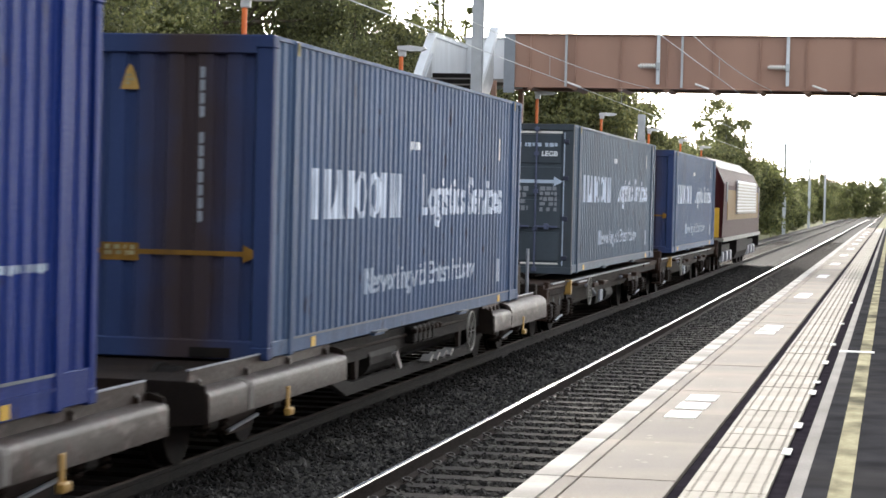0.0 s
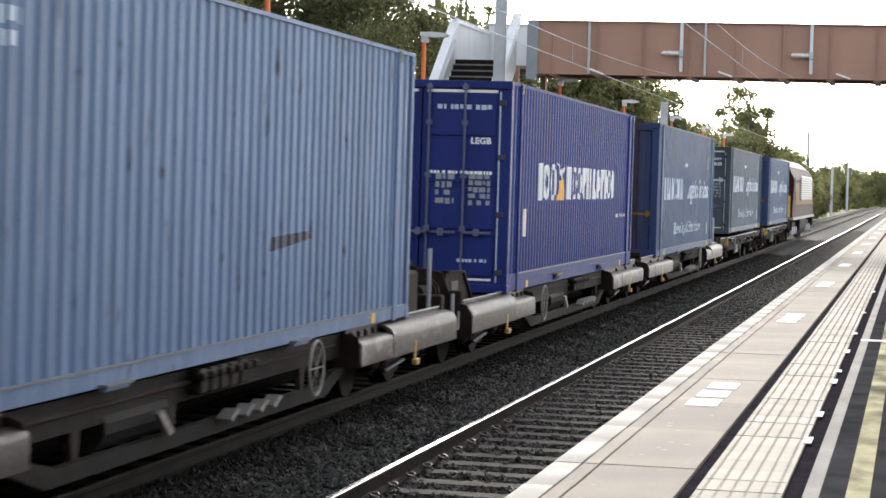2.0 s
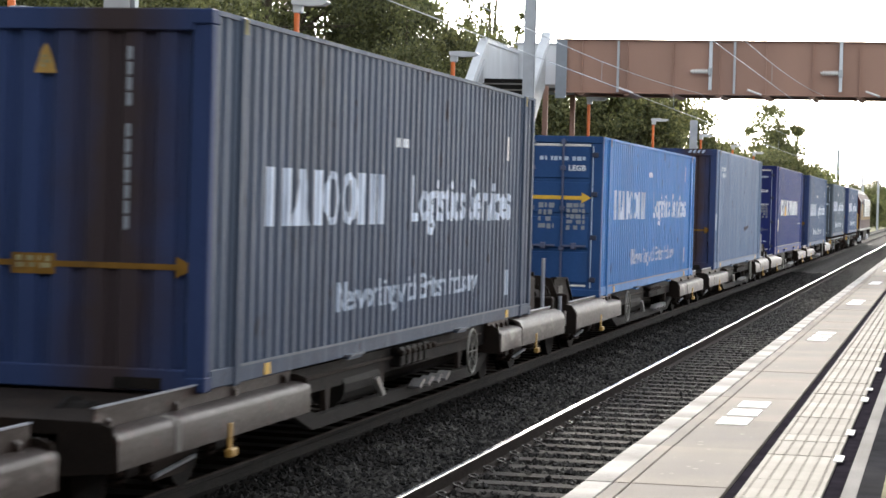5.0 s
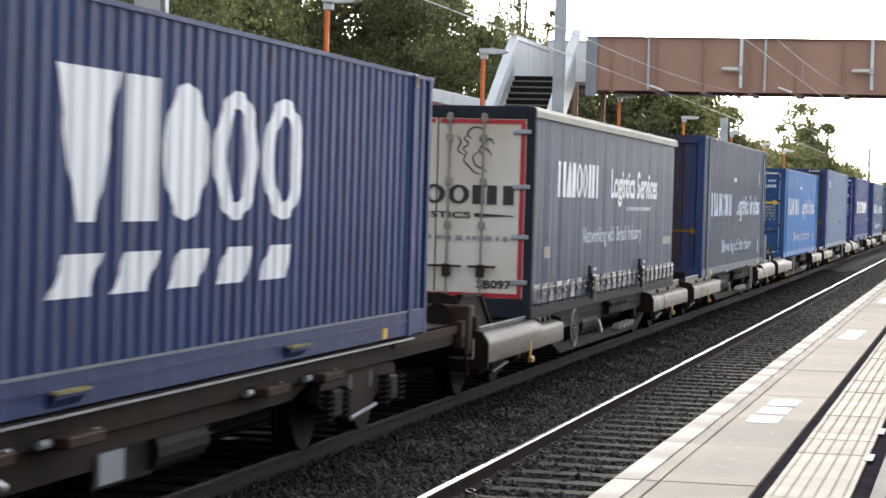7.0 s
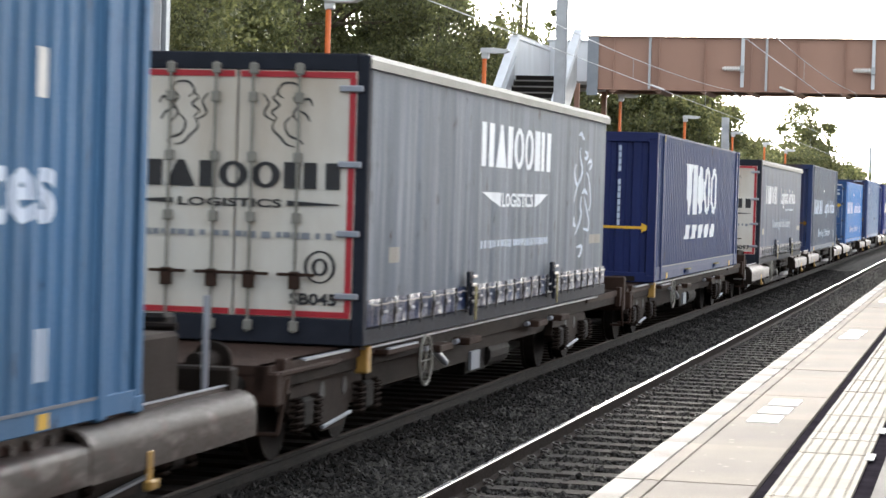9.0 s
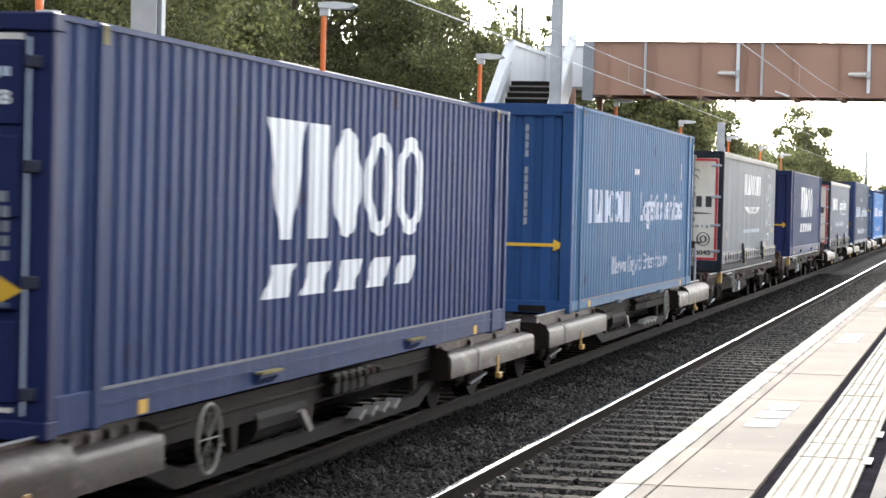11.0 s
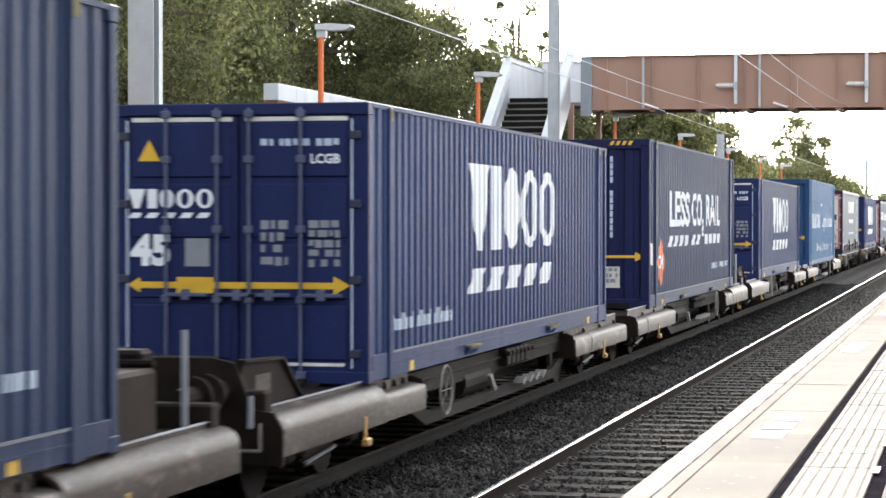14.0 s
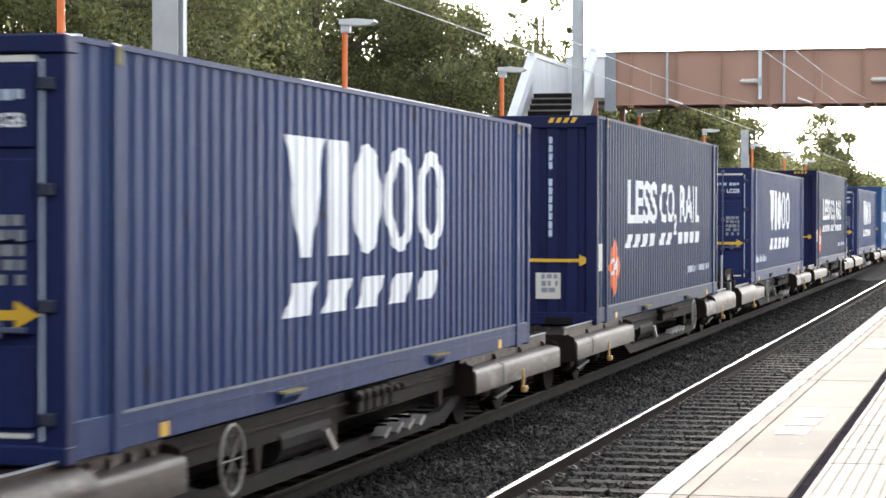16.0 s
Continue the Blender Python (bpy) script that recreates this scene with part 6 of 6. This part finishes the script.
def make_flat_wagon():
    """A bogie container flat with exposed bogies and a rusty deck."""
    w = thing("flat_container_wagon", "rusty skeletal bogie flat wagon for containers", "wagon", "wagons of the train")
    y0, y1 = -2.45, L45 + 2.3
    part("deck", B(-1.15, 1.15, y0, 0.9, 0.82, 0.91), M["rustdeck"], w, "rusty deck plate")
    part("deck", B(-1.15, 1.15, L45 - 0.9, y1, 0.82, 0.91), M["rustdeck"], w)
    part("solebar", B(1.02, 1.12, y0, y1, 0.70, 0.91, 0.008), M["soot_shade"], w)
    part("solebar", B(-1.12, -1.02, y0, y1, 0.62, 0.91, 0.008), M["rustdeck"], w)
    part("belly_beam", prism(bmesh.new(), [(0.75, 0.71), (0.85, 0.50), (1.2, 0.46), (5.2, 0.46), (5.7, 0.56), (9.6, 0.56), (10.4, 0.71)], "x", 1.02, 1.07), M["soot_shade"], w, "sooty brown side plate")
    part("side_box", B(0.7, 1.0, 5.4, 6.6, 0.28, 0.60, 0.02), M["underframe"], w)
    part("deck_edge", B(1.12, 1.20, 0.3, L45 - 0.3, 0.885, 0.905), M["bar"], w, "worn bright deck edge")
    part("centre_sill", B(-0.25, 0.25, y0, y1, 0.32, 0.72), M["underframe"], w)
    part("deck_rail", rod(bmesh.new(), (1.2, y0 + 0.1, 0.84), (1.2, y0 + 1.9, 0.84), 0.025, 6), M["rustdeck"], w)
    for yc in (-0.18, L45 - 1.75):
        make_bogie(w, yc)
    for y in (3.2, 4.6, 8.6, 10.2):
        part("spigot", B(1.10, 1.30, y - 0.3, y + 0.3, 0.70, 0.78, 0.012), M["rustdeck"], w)
        part("spigot_bolt", rod(bmesh.new(), (1.16, y - 0.45, 0.74), (1.16, y + 0.5, 0.74), 0.03, 8), M["bar"], w)
    part("label_case", B(1.07, 1.10, 5.3, 5.75, 0.35, 0.56), M["grey"], w, "grey label case")
    part("cylinder", rod(bmesh.new(), (0.9, 6.5, 0.45), (0.9, 7.6, 0.45), 0.17, 14), M["underframe"], w)
    handwheel(w, 2.36, 0.66, 1.28)
    part("brake_lever", rod(bmesh.new(), (1.2, 3.05, 0.72), (1.22, 3.5, 0.56), 0.035, 8), M["bar"], w)
    # unseen plate added on the far side, to keep light from under the wagon
    part("far_plate", B(-1.10, -1.05, 0.6, L45 - 2.9, 0.12, 0.66), M["underframe"], w)
    part("shoe_ledge", B(1.12, 1.28, 0.84, 2.06, 0.80, 0.85, 0.01), M["rustdeck"], w)
    part("shoe_ledge", B(1.24, 1.285, 0.90, 2.0, 0.853, 0.868), M["bar"], w, "bright worn ledge")
    part("deck_edge", B(1.12, 1.17, -1.5, -0.1, 0.895, 0.915), M["bar"], w)
    part("post_bracket", B(1.10, 1.22, 0.32, 0.46, 0.66, 0.92, 0.012), M["shackle"], w, "worn yellow bracket")
    for ye, s in ((y0, -1), (y1, 1)):
        part("headstock", B(-1.22, 1.22, min(ye, ye - s * 0.2), max(ye, ye - s * 0.2), 0.58, 1.12 if s > 0 else 0.86, 0.02), M["rustdeck"], w)
        for x in (-0.87, 0.87):
            bm = rod(bmesh.new(), (x, ye, 1.0 if s > 0 else 0.74), (x, ye + s * 0.4, 1.0 if s > 0 else 0.74), 0.09, 12)
            part("buffer", bm, M["underframe"], w)
        bm = rod(bmesh.new(), (1.2, ye - s * 0.1, 0.35), (1.2, ye - s * 0.35, 0.78), 0.018, 6)
        rod(bm, (1.2, ye - s * 0.1, 0.35), (1.0, ye - s * 0.1, 0.35), 0.018, 6)
        part("shunter_handle", bm, M["rustdeck"], w)
        part("lamp_bracket", B(1.12, 1.2, min(ye - s * 0.25, ye - s * 0.45), max(ye - s * 0.25, ye - s * 0.45), 0.66, 0.96, 0.01), M["rustdeck"], w)
    return w


def make_locomotive():
    g = thing("diesel_locomotive", "maroon and gold diesel freight locomotive with a pale ribbed side grille", "locomotive")
    n = 21.0
    body = [(-1.30, 1.15), (1.30, 1.15), (1.32, 2.9), (1.05, 3.45), (0.55, 3.78), (-0.55, 3.78), (-1.05, 3.45), (-1.32, 2.9)]
    part("body", prism(bmesh.new(), body, "y", 1.9, n - 2.0), M["maroon"], g, "maroon body side")
    for y0, y1, s in ((0.25, 1.9, -1), (n - 2.0, n - 0.3, 1)):
        bm = bmesh.new()
        prism(bm, body, "y", y0, y1)
        ye = y0 if s < 0 else y1
        for v in bm.verts:
            if abs(v.co.y - ye) < 1e-4 and v.co.z > 2.2:
                v.co.y -= s * (v.co.z - 2.2) * 0.45
        part("cab", bm, M["maroon"], g, "maroon sloping cab")
        for x in (-0.62, 0.62):
            yw = ye - s * 0.36
            part("cab_window", prism(bmesh.new(), [(yw + s * 0.03 - s * 0.10, 2.62), (yw - s * 0.36, 3.22), (yw - s * 0.40, 3.22), (yw - s * 0.14, 2.62)], "x", x - 0.45, x + 0.45), M["black"], g)
        part("side_window", B(1.325, 1.345, min(ye - s * 1.0, ye - s * 1.7), max(ye - s * 1.0, ye - s * 1.7), 2.35, 3.0, 0.01), M["black"], g)
    part("gold_band", B(1.322, 1.335, 2.0, n - 2.0, 1.75, 2.75), M["gold"], g, "broad gold side band")
    part("roof", prism(bmesh.new(), [(-1.07, 3.45), (1.07, 3.45), (0.58, 3.82), (-0.58, 3.82)], "y", 1.8, n - 2.2), M["locoroof"], g)
    gr = part("side_grille", B(1.336, 1.38, 6.0, 17.0, 1.95, 3.1, 0.01), M["bar"], g, "grey ribbed side grille")
    for k in range(10):
        part("grille_slat", B(1.38, 1.41, 6.05, 16.95, 1.96 + k * 0.11, 2.02 + k * 0.11), M["rooftrim"], gr)
    part("footplate", B(-1.34, 1.36, 0.2, n - 0.2, 1.05, 1.18, 0.01), M["rooftrim"], g)
    part("fuel_tank", prism(bmesh.new(), [(-1.2, 0.35), (1.2, 0.35), (1.3, 0.6), (1.3, 1.05), (-1.3, 1.05), (-1.3, 0.6)], "y", 7.4, 13.6), M["underframe"], g)
    for yc in (3.9, n - 3.9):
        f = part("bogie", prism(bmesh.new(), [(yc - 2.4, 0.5), (yc - 2.2, 0.92), (yc + 2.2, 0.92), (yc + 2.4, 0.5), (yc + 1.6, 0.42), (yc - 1.6, 0.42)], "x", 1.02, 1.14), M["underframe"], g)
        for dy in (-1.8, 0, 1.8):
            part("wheel", rod(bmesh.new(), (0.64, yc + dy, 0.52), (0.80, yc + dy, 0.52), 0.52, 24), M["underframe"], f)
            part("axle_box", B(1.10, 1.24, yc + dy - 0.2, yc + dy + 0.2, 0.36, 0.70, 0.03), M["bar"], f)
    for ye, s in ((0.2, -1), (n - 0.2, 1)):
        part("buffer_beam", B(-1.3, 1.3, min(ye, ye - s * 0.2), max(ye, ye - s * 0.2), 0.6, 1.1, 0.02), M["underframe"], g)
        part("yellow_end", B(-1.2, 1.2, min(ye + s * -0.03, ye - s * 0.01), max(ye + s * -0.03, ye - s * 0.01), 1.2, 2.15, 0.01), M["yellow"], g)
        for x in (-0.87, 0.87):
            bm = rod(bmesh.new(), (x, ye, 1.05), (x, ye + s * 0.45, 1.05), 0.10, 12)
            rod(bm, (x, ye + s * 0.45, 1.05), (x, ye + s * 0.50, 1.05), 0.24, 16)
            part("buffer", bm, M["underframe"], g)
    part("exhaust", rod(bmesh.new(), (0, 14.0, 3.78), (0, 14.0, 3.95), 0.2, 12), M["underframe"], g)
    return g


def scuffed(m, tone, lo, hi, most, scale, stretch):
    """Bare rubbed patches over a worn surface."""
    nt = m.node_tree
    bsdf = nt.nodes["Principled BSDF"]
    col = bsdf.inputs["Base Color"].links[0].from_socket
    tex = nt.nodes.new("ShaderNodeTexCoord")
    mp = nt.nodes.new("ShaderNodeMapping")
    mp.inputs["Scale"].default_value = stretch
    nt.links.new(tex.outputs["Object"], mp.inputs[0])
    noise = nt.nodes.new("ShaderNodeTexNoise")
    noise.inputs["Scale"].default_value, noise.inputs["Detail"].default_value = scale, 8
    nt.links.new(mp.outputs[0], noise.inputs["Vector"])
    rng = nt.nodes.new("ShaderNodeMapRange")
    nt.links.new(noise.outputs[0], rng.inputs[0])
    for i, v in enumerate((lo, hi, 0.0, most)):
        rng.inputs[i + 1].default_value = v
    mx = nt.nodes.new("ShaderNodeMix")
    mx.data_type = "RGBA"
    nt.links.new(rng.outputs[0], mx.inputs[0])
    nt.links.new(col, mx.inputs[6])
    mx.inputs[7].default_value = (*tone, 1)
    nt.links.new(mx.outputs[2], bsdf.inputs["Base Color"])


scuffed(M["pod"], (0.15, 0.128, 0.115), 0.57, 0.70, 0.8, 3.2, (1, 0.55, 1.6))
scuffed(M["pod"], (0.05, 0.018, 0.014), 0.60, 0.70, 0.7, 5.0, (1, 0.8, 1.3))
M["hinge"] = surface("dark_blue_hinge", (0.02, 0.025, 0.05), 0.6, 0, 0.15, 4, bump=0.05)
M["gearbox"] = surface("brown_grey_box", (0.032, 0.024, 0.020), 0.75, 0, 0.25, 3, bump=0.1, shine=0.08)
M["ledge"] = surface("dusty_ledge", (0.15, 0.17, 0.20), 0.7, 0, 0.2, 6, bump=0.05)
M["blue_grocer"] = paint("grocer_blue_paint", (0.024, 0.046, 0.130), 0.25, (0.04, 0.05, 0.07))
M["blue_slogan"] = paint("dull_navy_paint", (0.024, 0.042, 0.096), 0.3, (0.06, 0.07, 0.08))
M["blue_ferry"] = paint("deep_blue_paint", (0.007, 0.028, 0.175), 0.2)
M["blue_bright"] = paint("bright_blue_paint", (0.050, 0.200, 0.50), 0.35, (0.04, 0.07, 0.12))
M["blue_sky"] = paint("faded_sky_blue_paint", (0.060, 0.155, 0.29), 0.4, (0.10, 0.14, 0.18))
M["blue_pale"] = paint("faded_pale_blue_paint", (0.138, 0.208, 0.335), 0.45, (0.08, 0.10, 0.14))
M["blue_mid"] = paint("faded_blue_paint", (0.072, 0.118, 0.210), 0.5, (0.05, 0.06, 0.08))
M["blue_worn"] = paint("worn_grey_blue_paint", (0.072, 0.096, 0.140), 0.6, (0.05, 0.055, 0.065))
M["blue_grey"] = paint("grey_blue_paint", (0.086, 0.125, 0.175), 0.45, (0.05, 0.06, 0.07))

HI, LO = 2.896, 2.591
# offset behind the first low wagon's box, maker
TRAIN = [
    (37.5, "flat", lambda: make_container("faded blue corrugated container with worn white lettering, next to the locomotive", LO, "blue_mid", "haulier", None, end="stained_shaded_end")),
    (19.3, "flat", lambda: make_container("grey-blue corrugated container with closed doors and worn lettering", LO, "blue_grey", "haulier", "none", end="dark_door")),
    (0.0, "front_out", lambda: make_container("faded blue corrugated container with worn white lettering, stained end", HI, "blue_mid", "haulier", None, end="stained_shaded_end")),
    (-18.1, "rear_out", lambda: make_container("deep blue corrugated container with closed doors and white lettering", HI, "blue_ferry", "ferry", "ferry", end="ferry_door_shaded")),
    (-37.9, "front_out", lambda: make_container("plain pale blue corrugated container, scuffed and streaked", HI, "blue_pale", "plain", None, end="streaked_shaded_end")),
    (-56.3, "rear_out", lambda: make_container("bright blue corrugated container with closed doors and white lettering", LO, "blue_bright", "haulier", "none", end="bright_door_shaded")),
    (-76.2, "front_out", lambda: make_container("faded blue corrugated container with white lettering, dirty", HI, "blue_worn", "haulier", None, end="stained_shaded_end")),
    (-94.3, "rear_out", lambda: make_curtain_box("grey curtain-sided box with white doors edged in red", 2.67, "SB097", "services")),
    (-113.5, "flat", lambda: make_container("navy corrugated container with large white shapes and slanted stripes", LO, "blue_grocer", "grocer", None, end="navy_door_shaded", shift=-0.22)),
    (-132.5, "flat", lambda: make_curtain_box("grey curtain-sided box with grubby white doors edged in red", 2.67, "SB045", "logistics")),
    (-151.75, "front_out", lambda: make_container("faded sky blue corrugated container with worn white lettering", HI, "blue_sky", "haulier", None, end="bright_door_shaded")),
    (-169.85, "rear_out", lambda: make_container("navy corrugated container with closed doors and large white shapes", LO, "blue_grocer", "grocer", "grocer", "LCGB", end="navy_door_shaded")),
    (-189.75, "front_out", lambda: make_container("dull navy corrugated container with a white slogan and an orange diamond", HI, "blue_slogan", "slogan", None, notice=True, end="navy_end_shaded")),
    (-208.05, "rear_out", lambda: make_container("navy corrugated container with closed doors and large white shapes", LO, "blue_grocer", "grocer", "grocer", "LCGB", end="navy_door_shaded")),
    (-227.95, "front_out", lambda: make_container("dull navy corrugated container with a white slogan and an orange diamond", HI, "blue_slogan", "slogan", None, notice=True, end="navy_end_shaded")),
    (-246.2, "rear_out", lambda: make_container("navy corrugated container with closed doors and large white shapes", LO, "blue_grocer", "grocer", "grocer", "LCGB", end="navy_door_shaded")),
]
LOW = {"front_out": make_low_wagon(False), "rear_out": make_low_wagon(True)}
FLAT = make_flat_wagon()
used = set()
ROLLING = []
for off, kind, make in TRAIN:
    box_ = make()
    if off == -208.05:
        def tiny():
            bm = bmesh.new()
            for k in range(27):
                if k not in (9, 17):
                    rect(bm, 0.98 + k * 0.092, 1.045 + k * 0.092 + 0.012 * (k % 2), 0.45, 0.56 + 0.05 * (k % 4 == 0))
            return onto_side(bm)
        painted("tiny", "small_print", tiny, "faded", box_, "faded small print as bars")
    ROLLING.append((box_, off, (1.02 if off > 0 else 0.93) if kind == "flat" else DECK))
    proto = FLAT if kind == "flat" else LOW[kind]
    wagon = copy_thing(proto, pose(XF, off, 0)) if kind in used else proto
    used.add(kind)
    ROLLING.append((wagon, off, 0.0))
ROLLING.append((make_locomotive(), 53.6, 0.0))


# seconds, and the place along the track of the first low wagon's box: the train gathers speed gently
RUN = [(0.0, 19.41), (1.5, 41.20), (3.5, 70.40), (7.0, 122.16), (8.0, 137.20), (8.5, 144.72), (9.0, 152.35), (11.5, 190.15), (12.5, 205.40), (14.5, 235.65), (16.0, 258.77)]


def motions():
    for ob, off, z in ROLLING:
        walk(ob, [(t, pose(XF, y + off, z)) for t, y in RUN])


motions()
